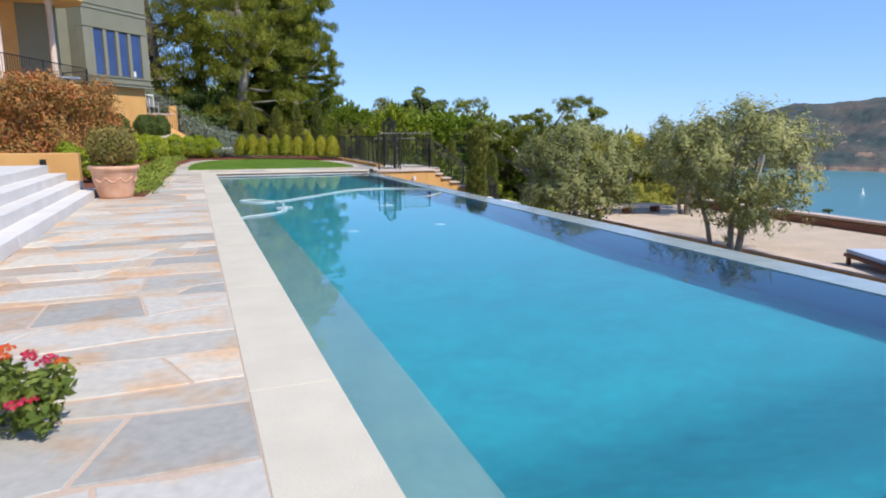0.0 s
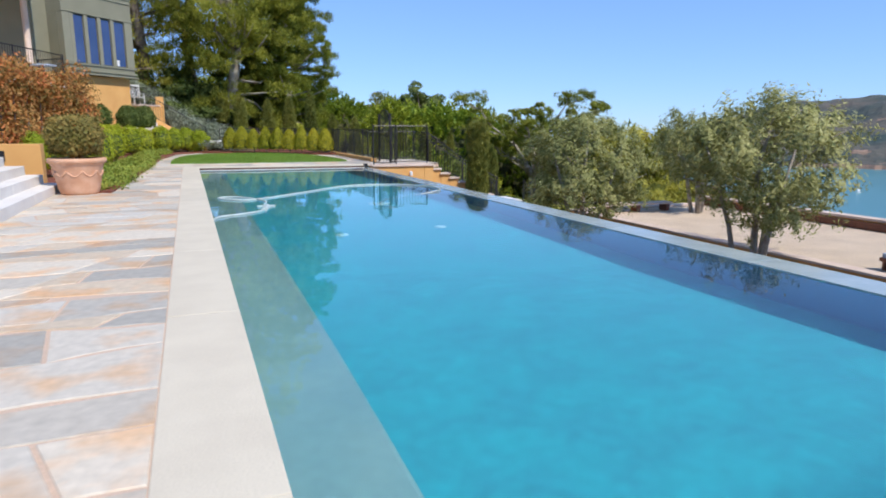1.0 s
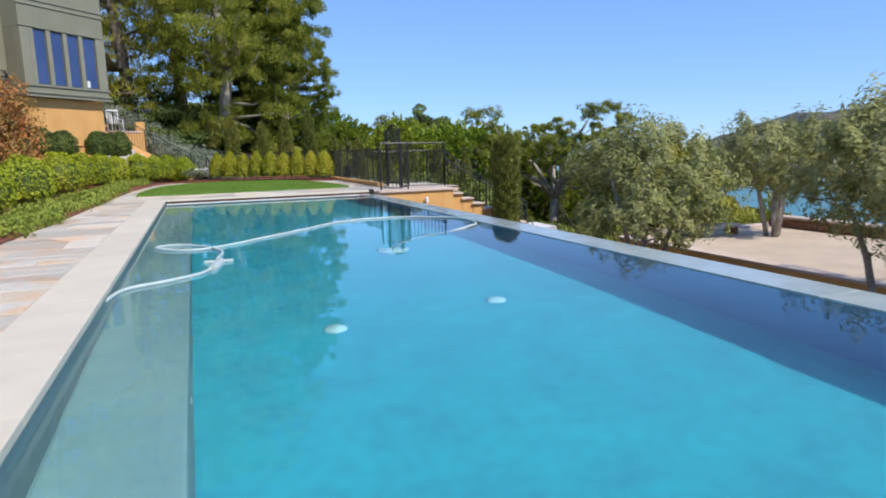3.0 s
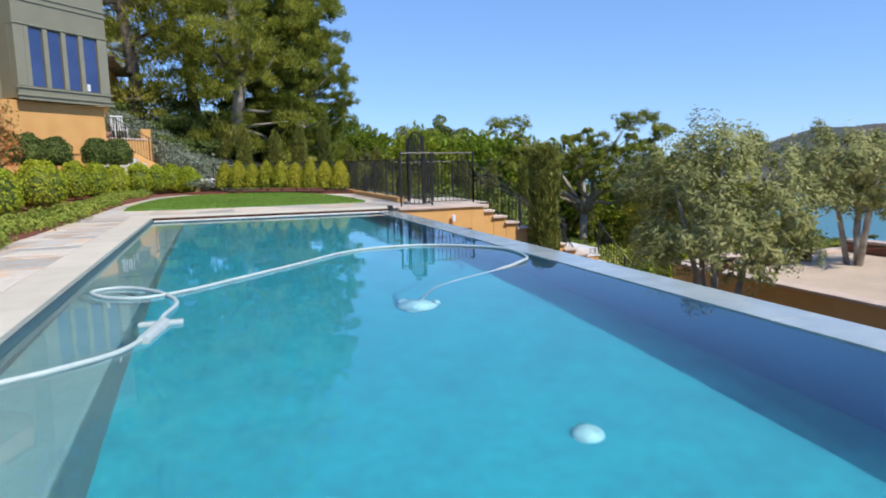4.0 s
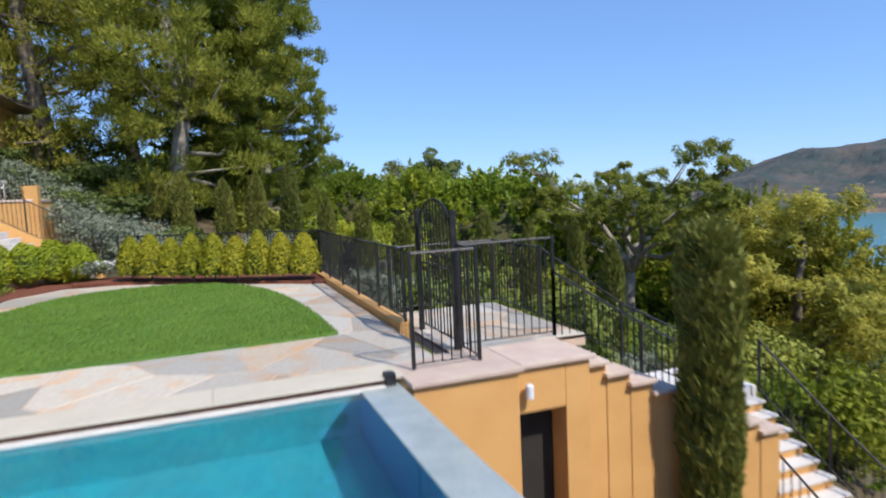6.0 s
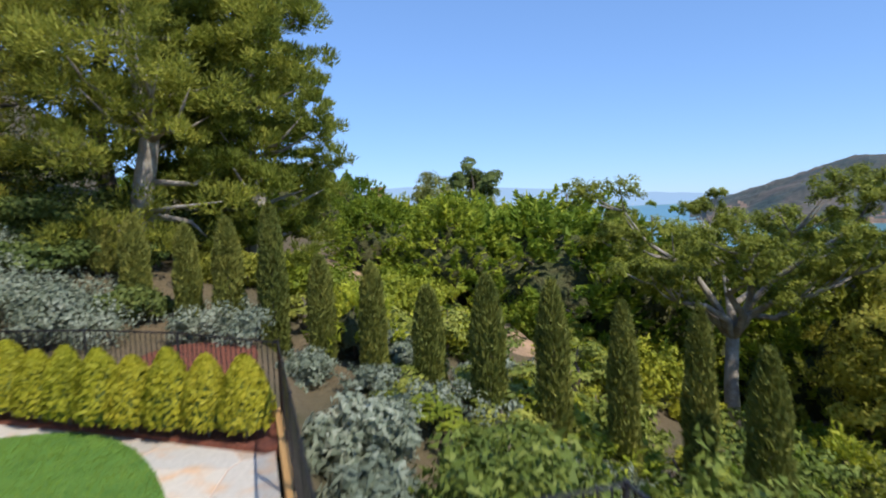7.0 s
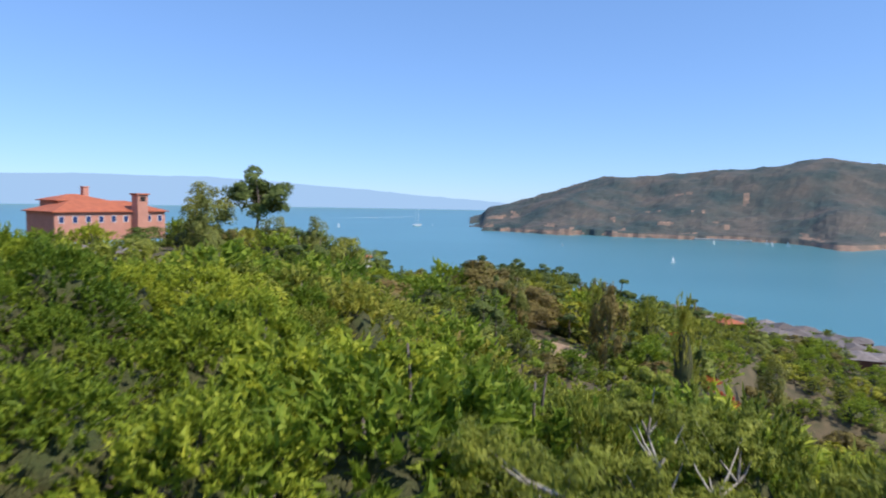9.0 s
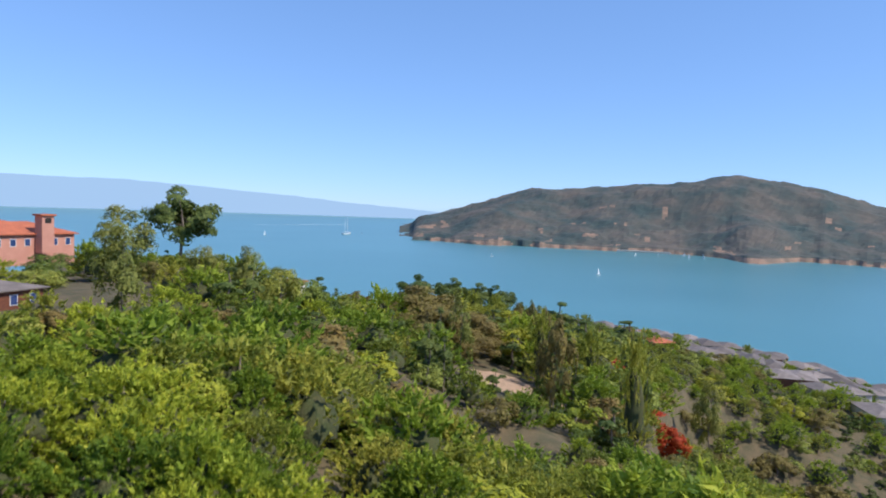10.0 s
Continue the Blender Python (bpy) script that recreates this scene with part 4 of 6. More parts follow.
for k, (bx, by, r, h) in enumerate(((-2.45, 19.6, 0.60, 1.1), (-2.3, 22.4, 0.66, 1.25), (-2.35, 26.8, 0.68, 1.35), (-2.55, 32.2, 0.52, 1.35), (-2.0, 32.9, 0.52, 1.3), (-1.6, 34.5, 0.52, 1.25), (-0.82, 35.2, 0.48, 1.35), (-0.2, 35.8, 0.45, 1.25), (0.36, 36.3, 0.46, 1.25))):
    ball_bush((bx, by, 0.0), r, h, 700 + k, L_BALL, "rounded_shrub", "clipped rounded lime-green shrub in the bed beside the path", "rounded shrubs in the bed")
for k, (bx, by) in enumerate(((0.75, 36.35), (1.1, 36.1), (-3.3, 24.0), (-3.4, 20.8))):
    shrub("loose_shrub", "loose yellow-green shrub in the planting bed", (bx, by, 0.0), (0.55, 0.55, 0.55), 2600, 0.08, L_BALL, "", 16, seed=120 + k)
for k, (bx, by) in enumerate(((-3.5, 28.0), (-3.4, 30.2), (-3.2, 33.0), (-2.1, 34.4), (-1.5, 35.3))):
    ball_bush((bx, by, 0.0), 0.56, 1.1, 800 + k, L_DARKB, "topiary_ball", "clipped dark-green topiary ball before the orange wall", "topiary balls", 2600, 0.08, 1.15)
cover = thing("ground_cover", "low spreading yellow-green ground cover along the path edge", "ground cover", kind="stuff")
cc, cr = [], []
for k in range(70):
    t = k / 69
    cy = 15.3 + 19.5 * t
    cc.append((-1.35 + 0.3 * t + RNG.uniform(-0.4, 0.25) + 0.9 * max(0, t - 0.7), cy, 0.09))
    cr.append((0.42, 0.42, RNG.uniform(0.12, 0.26)))
P, D = clump_points(cc, cr, 330)
P[:, 2] = np.maximum(P[:, 2], 0.02)
part("foliage", leaf_mesh("foliage", P, D, 0.07, 0.04, L_COVER, jitter=0.4), cover)

# terracotta pot with clipped shrub
pot = thing("terracotta_pot", "large terracotta pot with swags on the flagstone terrace", "plant pot", (-1.60, 14.95, 0.0))
part("pot_body", Solid().lathe([(0.0, 0.0), (0.31, 0.0), (0.335, 0.03), (0.345, 0.06), (0.36, 0.10), (0.455, 0.58), (0.47, 0.60), (0.505, 0.615), (0.515, 0.66), (0.505, 0.70), (0.45, 0.70), (0.44, 0.60), (0.0, 0.58)], 48).mesh("pot_body", TERRA, True), pot)
for k in range(10):
    a0 = 2 * math.pi * k / 10
    sw = [((0.425 - 0.07 * math.sin(math.pi * u)) * math.cos(a0 + 0.6 * u) * 1.02, (0.425 - 0.07 * math.sin(math.pi * u) * 0.35) * math.sin(a0 + 0.6 * u) * 1.02, 0.46 - 0.10 * math.sin(math.pi * u)) for u in np.linspace(0, 1, 9)]
    sw = [(0.0 + (0.375 + 0.19 * (z - 0.2)) * 1.02 * math.cos(a0 + 0.6 * u), (0.375 + 0.19 * (z - 0.2)) * 1.02 * math.sin(a0 + 0.6 * u), z) for u, (_, _, z) in zip(np.linspace(0, 1, 9), sw)]
    part("swag", Solid().tube(sw, 0.016, 6).mesh("swag", TERRA, True), pot)
part("soil", Solid().lathe([(0.0, 0.62), (0.445, 0.62)], 32).mesh("soil", MULCH), pot)
ps = thing("potted_shrub", "clipped bronze-green shrub growing in the terracotta pot", "shrub", (-1.60, 14.95, 0.60))
d = np.concatenate([RNG.uniform(-1, 1, (9000, 3))])
ax = np.abs(d).max(1, keepdims=True)
d = d / ax * (0.80 + 0.2 * RNG.rand(9000, 1))
sh = 1 - 0.16 * (np.abs(d[:, :1] * d[:, 1:2]) + np.abs(d[:, 1:2] * d[:, 2:3]) + np.abs(d[:, :1] * d[:, 2:3]))
P = d * sh * [0.52, 0.52, 0.42] * (1 + RNG.normal(0, 0.05, (9000, 1))) + [0, 0, 0.52]
part("foliage", leaf_mesh("foliage", P, d, 0.06, 0.035, L_BRONZE), ps)
part("stem", Solid().tube([(0, 0, 0), (0.02, 0, 0.4)], 0.03, 8).mesh("stem", BARK), ps)

# red and orange flowers at the terrace edge
fl = thing("flowering_plant", "low lantana plant with red, pink and orange flower heads", "flowers", (-0.92, 3.0, 0.0))
C = RNG.uniform(-1, 1, (26, 3)) * [0.30, 0.26, 0.09] + [0, 0, 0.15]
P, D = clump_points(C, [(0.09, 0.09, 0.07)] * 26, 46)
P[:, 2] = np.maximum(P[:, 2], 0.01)
part("leaves", leaf_mesh("leaves", P, D, 0.055, 0.032, L_BUSH), fl)
for k in range(26):
    a, q = RNG.uniform(0, 6.28), math.sqrt(RNG.rand())
    c = np.array([0.38 * q * math.cos(a), 0.34 * q * math.sin(a), 0.36 - 0.2 * q * q + RNG.uniform(-0.03, 0.03)])
    P, D = clump_points([c], [(0.034, 0.034, 0.022)], 46, shell=0.8, top=1.0)
    part("flower_head", leaf_mesh("flower_head", P, D, 0.020, 0.016, PETAL_R if k % 3 else PETAL_O), fl)
for k in range(8):
    part("stem", Solid().tube([(0, 0, 0), (0.25 * math.cos(k * 0.8), 0.22 * math.sin(k * 0.8), 0.22)], 0.006, 5).mesh("stem", BARK), fl)

# photinia hedge
hedge = thing("photinia_hedge", "tall red-tipped photinia hedge behind the low orange wall", "hedge", (-6.0, 20.0, 0.3))
C, R = [], []
for k in range(150):
    u, v, w = RNG.rand(3)
    C.append((-3.0 + 6.4 * u, -2.1 + 6.6 * u + 1.0 * v - 0.5, 0.2 + 2.65 * w * (1 - 0.10 * u)))
    R.append((0.55, 0.5, 0.45))
P, D = clump_points(C, R, 230)
part("foliage", leaf_mesh("foliage", P, D, 0.10, 0.055, L_RED, jitter=0.45), hedge)
for k in range(24):
    u = k / 23
    part("stem", Solid().tube([(-3.0 + 6.4 * u, -2.1 + 6.6 * u, -0.3), (-3.0 + 6.4 * u + 0.1, -2.1 + 6.6 * u, 1.9)], [0.035, 0.015], 6).mesh("stem", BARK), hedge)


def tree(name, label, loc, top, r, kind="pine", n=9000, material=L_PINE, clumps=46, flat=0.6, size=0.3, bark=BARK, trunk_r=0.3, lean=(0, 0), bare=0.35, seed=0, shape="round", limbs=12, category="tree", group="", ratio=0.3, mode="out", stems=1, joined=False, cr=(0.17, 0.31), tri=True, tufts=11):
    """A tapered trunk with limbs, and a crown of clumps of small leaves inside an uneven outline."""
    rng = np.random.RandomState(seed + 500)
    ob = thing(name, label, category, loc, group)
    C, R = [], []
    while len(C) < clumps:
        q = rng.uniform(-1, 1, 3)
        if shape == "round" and np.linalg.norm(q) > 1:
            continue
        if shape == "cone":
            h = (q[2] + 1) / 2
            if math.hypot(q[0], q[1]) > 1.0 - 0.88 * h:
                continue
        if shape == "spire" and math.hypot(q[0], q[1]) > 0.35 + 0.65 * math.sin(math.pi * (0.12 + 0.80 * (q[2] + 1) / 2)):
            continue
        if shape == "table" and (math.hypot(q[0], q[1]) > 1 or q[2] < 0.9 * math.hypot(q[0], q[1]) ** 2 * 0.5 - 0.6):
            continue
        if shape == "half" and (np.linalg.norm(q) > 1 or q[2] < -0.35):
            continue
        if shape not in ("cone", "spire") and np.linalg.norm(q * [1, 1, 0.9]) < 0.45:
            q = q * 1.6
        zc = bare * top + (top * (1 - bare)) * (q[2] + 1) / 2
        C.append((q[0] * r + lean[0] * zc / top, q[1] * r + lean[1] * zc / top, zc))
        s = r * rng.uniform(*cr) * (1.0 if shape != "cone" else 1.1 - 0.55 * (q[2] + 1) / 2)
        R.append((s, s, s * flat))
    P, D = clump_points(C, R, max(8, n // clumps), rng, 0.55, 0.5, tufts=tufts)
    if mode == "out":
        D = D * 0.8 + [0, 0, 0.45]
    if mode == "flat":
        Q = (P - [0, 0, (bare + 1) * 0.45 * top]) / [r, r, top * 0.45]
        D = D * 0.55 + Q / (np.linalg.norm(Q, axis=1, keepdims=True) + 1e-6) * 0.6 + [0, 0, 0.15]
    part("crown", leaf_mesh("crown", P, D, size, size * ratio, material, mode, rng, 0.32, tri=tri), ob)
    st = Solid()
    k = 7
    spine = [Vector((lean[0] * i / k + 0.05 * r * math.sin(i * 1.9 + seed), lean[1] * i / k + 0.05 * r * math.cos(i * 1.4 + seed), top * 0.86 * i / k - (0.6 if i == 0 else 0))) for i in range(k + 1)]
    st.tube(spine, [trunk_r * (1.15 - i / k) + 0.02 for i in range(k + 1)], 8)
    if not joined:
        part("trunk", st.mesh("trunk", bark, True), ob)
    for s in range(1, stems):
        a = s * 2.2 + seed
        part("trunk", Solid().tube([(0.12 * math.cos(a), 0.12 * math.sin(a), -0.4), (0.28 * r * math.cos(a), 0.28 * r * math.sin(a), top * 0.4), (0.6 * r * math.cos(a), 0.6 * r * math.sin(a), top * 0.78)],
                                   [trunk_r, trunk_r * 0.75, 0.02], 8).mesh("trunk", bark, True), ob)
    order = sorted(range(len(C)), key=lambda i: -R[i][0])[:limbs]
    for i in order:
        c = Vector(C[i])
        f = min(0.92, max(0.12, (c.z - 0.30 * math.hypot(c.x, c.y)) / (top * 0.86)))
        b = spine[0].lerp(spine[-1], f)
        b = spine[min(k - 1, int(f * k))].lerp(spine[min(k, int(f * k) + 1)], f * k - int(f * k))
        m1 = b.lerp(c, 0.5) + Vector((0, 0, -0.06 * (c - b).length)) + Vector(rng.normal(0, 0.05 * r, 3))
        lm = st if joined else Solid()
        lm.tube([b, m1, c], [trunk_r * 0.42 * (1.1 - f), trunk_r * 0.25 * (1.1 - f), 0.015], 6)
        if not joined:
            part("limb", lm.mesh("limb", bark, True), ob)
    if joined:
        part("trunk", st.mesh("trunk", bark, True), ob)
    return ob


def cypress(loc, top, r, seed, n=10000, label="slender dark-green Italian cypress below the fence", group="row of cypresses", blunt=4.5):
    rng = np.random.RandomState(seed + 900)
    ob = thing("cypress_tree", label, "tree", loc, group, rz=float(rng.uniform(0, 360)))
    z = rng.rand(n) ** 0.85
    a = rng.uniform(0, 2 * math.pi, n)
    rad = r * np.clip(1 - z ** blunt, 0.02, 1) ** 0.6 * (0.75 + 0.5 * np.clip(z * 5, 0, 0.5))
    k = 0.62 + 0.38 * rng.rand(n) ** 0.5
    k *= 1 + 0.16 * np.sin(a * 4 + z * 31 + seed) * np.sin(z * 47 + a * 2)
    P = np.stack([rad * k * np.cos(a), rad * k * np.sin(a), 0.25 + z * (top - 0.25) + rng.normal(0, 0.05, n)], 1)
    D = np.stack([0.55 * np.cos(a), 0.55 * np.sin(a), 1 + 0 * a], 1)
    part("foliage", leaf_mesh("foliage", P, D * [0.9, 0.9, 1.0], 0.15, 0.045, L_CYP, "out", rng, 0.35, tri=True), ob)
    part("trunk", Solid().tube([(0, 0, -0.4), (0, 0, top * 0.85)], [0.09, 0.02], 8).mesh("trunk", BARK), ob)
    return ob


# the row of cypresses on the slope
for k in range(10):
    cx, cy = 5.15 + 1.13 * k, 41.8 - 0.97 * k
    zt = (2.90, 3.05, 3.40, 2.00, 1.80, 1.25, 1.55, 1.45, 1.0, 0.95)[k]
    zb = ground_z(cx, cy) - 0.1
    cypress((cx, cy, zb), zt - zb, 0.36 + 0.04 * math.sin(k * 1.3), k)
for k, (cx, cy, zt) in enumerate(((3.6, 43.2, 3.2), (2.6, 44.4, 3.4), (15.6, 31.6, 0.4))):
    zb = ground_z(cx, cy)
    cypress((cx, cy, zb), zt - zb, 0.40, 30 + k)
cypress((10.46, 22.36, -3.3), 4.78, 0.38, 50, 20000, "broad flat-topped cypress beside the pool stairs", "", 60)

# olive trees below the pool
for k, (ox, oy, top, r) in enumerate(((13.2, 12.1, 5.1, 2.1), (12.0, 17.7, 4.7, 1.95), (18.2, 19.2, 3.6, 1.7), (12.6, 3.8, 5.0, 1.9))):
    zb = -3.1 if k != 2 else -1.8
    tree("olive_tree", "silvery multi-stemmed olive tree beside the gravel terrace", (ox, oy, zb), top, r, n=25000, material=L_OLIVE, clumps=80, flat=0.95, size=0.115,
         bark=PALEBARK, trunk_r=0.085, bare=0.40 if k != 1 else 0.33, seed=k, shape="round", limbs=26, group="olive trees", ratio=0.36, mode="flat", stems=4)

# the dark pines behind the garden
for k, (tx, ty, top, r) in enumerate(((3.6, 46.6, 18.5, 4.9), (7.2, 48.2, 13.0, 3.2), (-2.2, 48.4, 20.0, 5.2), (-8.5, 51.0, 22.0, 6.0), (1.0, 54.0, 20.0, 5.8), (-15, 49, 22, 6.5), (5.5, 53.0, 14.0, 4.2), (-5.0, 56.0, 22.0, 6.5), (-11, 59, 23, 7), (-20, 57, 22, 7))):
    zb = ground_z(tx, ty)
    tree("pine_tree", "tall dark Monterey pine behind the garden", (tx, ty, zb), top, r, n=110000 if k < 2 else 60000 if k == 2 else 9000, material=L_PINE, clumps=170 if k < 3 else 90, flat=0.5, size=0.20 if k < 3 else 0.48, bark=PALEBARK if k < 2 else BARK,
         trunk_r=0.36, bare=0.02, seed=10 + k, limbs=46 if k < 3 else 8, group="dark pines", ratio=0.26, mode="out", shape="spire", cr=(0.17, 0.32), tufts=9)


def forked_pine(loc, fork, top, r, seed, n=52000):
    """A short pale trunk that forks into crooked boughs, each branching into twigs that carry tufts of needles."""
    rng = np.random.RandomState(seed)
    ob = thing("pine_tree", "wide spreading pine with crooked pale limbs on the slope", "tree", loc)
    part("trunk", Solid().tube([(0.1, 0.1, -0.5), (-0.05, 0.05, fork * 0.5), (0, 0, fork + 0.15)], [0.34, 0.27, 0.24], 10).mesh("trunk", PALEBARK, True), ob)
    C, R = [], []
    for b in range(11):
        az = b * 2 * math.pi / 11 + rng.uniform(-0.2, 0.2)
        reach, rise = r * rng.uniform(0.72, 0.95), (top - fork) * (0.22 + 0.62 * ((b * 4) % 11) / 10)
        d = Vector((math.cos(az), math.sin(az), 0))
        side = Vector((-d.y, d.x, 0))
        pts = [Vector((0, 0, fork - 0.25))]
        for k in range(1, 6):
            f = k / 5
            pts.append(d * reach * f ** 1.1 + side * rng.uniform(-0.35, 0.35) + Vector((0, 0, fork + rise * (f ** 0.8) + rng.uniform(-0.25, 0.25))))
        bough = part("limb", Solid().tube(pts, [0.17, 0.135, 0.11, 0.085, 0.055, 0.025], 8).mesh("limb", PALEBARK, True), ob)
        for k in range(2, 6):
            for q in range(3):
                a2 = az + rng.uniform(-1.3, 1.3)
                ln = rng.uniform(0.7, 1.7)
                e = pts[k] + Vector((math.cos(a2) * ln, math.sin(a2) * ln, rng.uniform(0.25, 1.3)))
                e.z = min(e.z, top - 0.2)
                m = pts[k].lerp(e, 0.5) + Vector((0, 0, -0.12))
                part("twig", Solid().tube([pts[k], m, e], [0.05, 0.032, 0.012], 5).mesh("twig", PALEBARK, True), bough)
                s = rng.uniform(0.50, 0.95)
                C.append(tuple(e))
                R.append((s, s, s * 0.55))
    P, D = clump_points(C, R, n // len(C), rng, 0.3, 0.5, tufts=13)
    part("crown", leaf_mesh("crown", P, D * 0.8 + [0, 0, 0.5], 0.15, 0.058, L_PINE, "flat", rng, 0.4, tri=True), ob)
    return ob


forked_pine((24.2, 42.0, ground_z(24.2, 42.0)), -2.1 - ground_z(24.2, 42.0), 3.7 - ground_z(24.2, 42.0), 5.0, 31, 80000)
tree("pine_tree", "dense pine on the slope beside the olive trees", (28.5, 36.0, ground_z(28.5, 36.0)), 9.6, 4.6, n=34000, material=L_PINE, clumps=70, flat=0.5, size=0.21, bark=BARK, trunk_r=0.3, bare=0.2, seed=33, limbs=20, ratio=0.42, mode="flat", cr=(0.2, 0.36))
for k, (tx, ty, zt, r) in enumerate(((22.8, 52.0, 4.7, 1.5), (26.5, 50.0, 3.4, 1.6), (29.5, 52.5, 2.6, 1.7), (21.0, 60.0, 3.6, 1.8), (27.0, 57.0, 2.8, 1.7))):
    zb = ground_z(tx, ty)
    tree("young_pine", "young upright pine on the slope", (tx, ty, zb), zt - zb, r, n=9000, material=L_PINE2, clumps=46, flat=0.6, size=0.20, trunk_r=0.13, bare=0.08, seed=60 + k, shape="cone", limbs=10, group="young pines", ratio=0.42, mode="flat")

# ---- shrubs on the slope below the fence ----
for k, (sx, sy, zt, r, m, lb) in enumerate((
        (9.9, 30.0, 0.1, 1.7, L_BUSH, "broad-leaved light green bush below the fence"), (12.0, 29.0, -0.1, 1.6, L_BUSH, "broad-leaved light green bush below the fence"),
        (8.6, 33.5, 0.0, 1.1, L_SILVER, "grey-green shrub beside the cypresses"), (8.3, 31.0, -0.2, 0.8, L_SILVER, "grey-green shrub beside the cypresses"),
        (11.2, 44.2, 0.9, 2.6, L_GOLD, "large golden-green bush on the slope"), (9.0, 45.5, 1.2, 1.8, L_GOLD, "large golden-green bush on the slope"),
        (13.2, 42.6, -0.4, 1.7, L_GOLD, "large golden-green bush on the slope"), (18.6, 40.2, -1.4, 1.6, L_GOLD, "golden-green bush under the spreading pine"),
        (13.5, 38.8, -1.5, 1.4, L_SILVER, "grey-green shrub among the cypresses"), (10.3, 39.6, -0.5, 1.2, L_SILVER, "grey-green shrub among the cypresses"),
        (15.0, 36.0, -1.7, 1.4, L_BUSH, "green bush among the cypresses"), (18.0, 34.5, -2.6, 2.0, L_BUSH, "green bush on the slope"), (22.0, 33.0, -3.2, 2.2, L_BUSH, "green bush on the slope"),
        (16.5, 29.0, -2.4, 1.5, L_BUSH, "green bush on the slope"), (19.0, 27.0, -2.6, 1.7, L_GOLD, "green bush on the slope"), (3.6, 42.5, 1.1, 1.0, L_DARKB, "dark shrub at the foot of the pines"),
        (8.2, 47.6, 1.6, 1.5, L_PINE2, "green bush at the foot of the pines"), (12.6, 47.0, 0.2, 1.9, L_GOLD, "large golden-green bush on the slope"), (6.4, 46.0, 1.9, 1.4, L_PINE, "dark bush at the foot of the pines"),
        (13.6, 50.2, 0.6, 1.9, L_PINE2, "green bush on the slope"), (18.4, 47.5, -0.9, 1.6, L_PINE2, "green bush on the slope"), (-3.5, 46.0, 4.8, 1.8, L_DARKB, "dark shrub under the pines"), (0.2, 46.2, 4.0, 1.8, L_DARKB, "dark shrub under the pines"), (-8.0, 47.0, 6.0, 2.2, L_DARKB, "dark shrub under the pines"), (-6.0, 49.0, 6.5, 2.4, L_DARKB, "dark shrub under the pines"), (1.8, 48.0, 4.5, 2.2, L_DARKB, "dark shrub under the pines"), (-12.0, 48.0, 8.0, 2.6, L_DARKB, "dark shrub under the pines"), (-1.5, 50.0, 6.5, 2.6, L_DARKB, "dark shrub under the pines"), (5.0, 49.5, 3.6, 2.0, L_DARKB, "dark shrub under the pines"),
        (1.2, 44.4, 1.9, 1.4, L_DARKB, "dark shrub under the pines"), (-1.2, 43.9, 2.8, 1.4, L_DARKB, "dark shrub under the pines"), (3.2, 45.6, 1.6, 1.2, L_DARKB, "dark shrub under the pines"), (-3.2, 44.4, 3.6, 1.5, L_DARKB, "dark shrub under the pines"),
        (1.8, 41.5, 1.6, 1.1, L_SILVER, "silver-leaved shrub at the foot of the pines"))):
    zb = ground_z(sx, sy) - 0.1
    h = max(1.0, zt - zb)
    shrub("bush", lb, (sx, sy, zb), (r, r, h / 2), 5200, 0.16 if m is not L_BUSH else 0.17, m, clumps=26, seed=200 + k, category="bush", tufts=9)

# grey shrubs at the feet of the cypresses
for k in range(16):
    sx, sy = 5.3 + 0.78 * k + 0.3 * math.sin(k * 2.7), 40.4 - 0.72 * k + 0.5 * math.sin(k * 1.9)
    shrub("grey_shrub", "low grey-lilac shrub at the foot of the cypresses", (sx, sy, ground_z(sx, sy) - 0.05), (0.75, 0.75, 0.5 + 0.12 * math.sin(k)), 1500, 0.10, L_SILVER, "grey shrubs below the cypresses", clumps=14, seed=420 + k, tufts=7)

# silver shrubs on the bank behind the house steps
sb = thing("silver_shrub_bank", "bank of silver-grey spreading shrubs under the pines", "shrub", (0, 42.2, 0))
C, R = [], []
for k in range(84):
    u, v = RNG.rand(2)
    bx = -4.6 + 8.4 * u
    by = -1.7 + 3.4 * v if bx > -0.4 else 0.6 + 2.4 * v
    C.append((bx, by, float(np.interp(bx, (-4.6, -3, -1.35, 0.67, 2.4, 3.8), (4.2, 3.9, 3.2, 1.75, 1.15, 0.7))) - 0.7 * (1 - v)))
    R.append((0.85, 0.75, 0.5))
P, D = clump_points(C, R, 230)
part("foliage", leaf_mesh("foliage", P, D, 0.13, 0.06, L_SILVER), sb)
for k in range(0, 84, 4):
    part("stem", Solid().tube([(C[k][0], C[k][1], -0.2), C[k]], [0.03, 0.012], 6).mesh("stem", PALEBARK), sb)

# ---- the wooded hillside ----


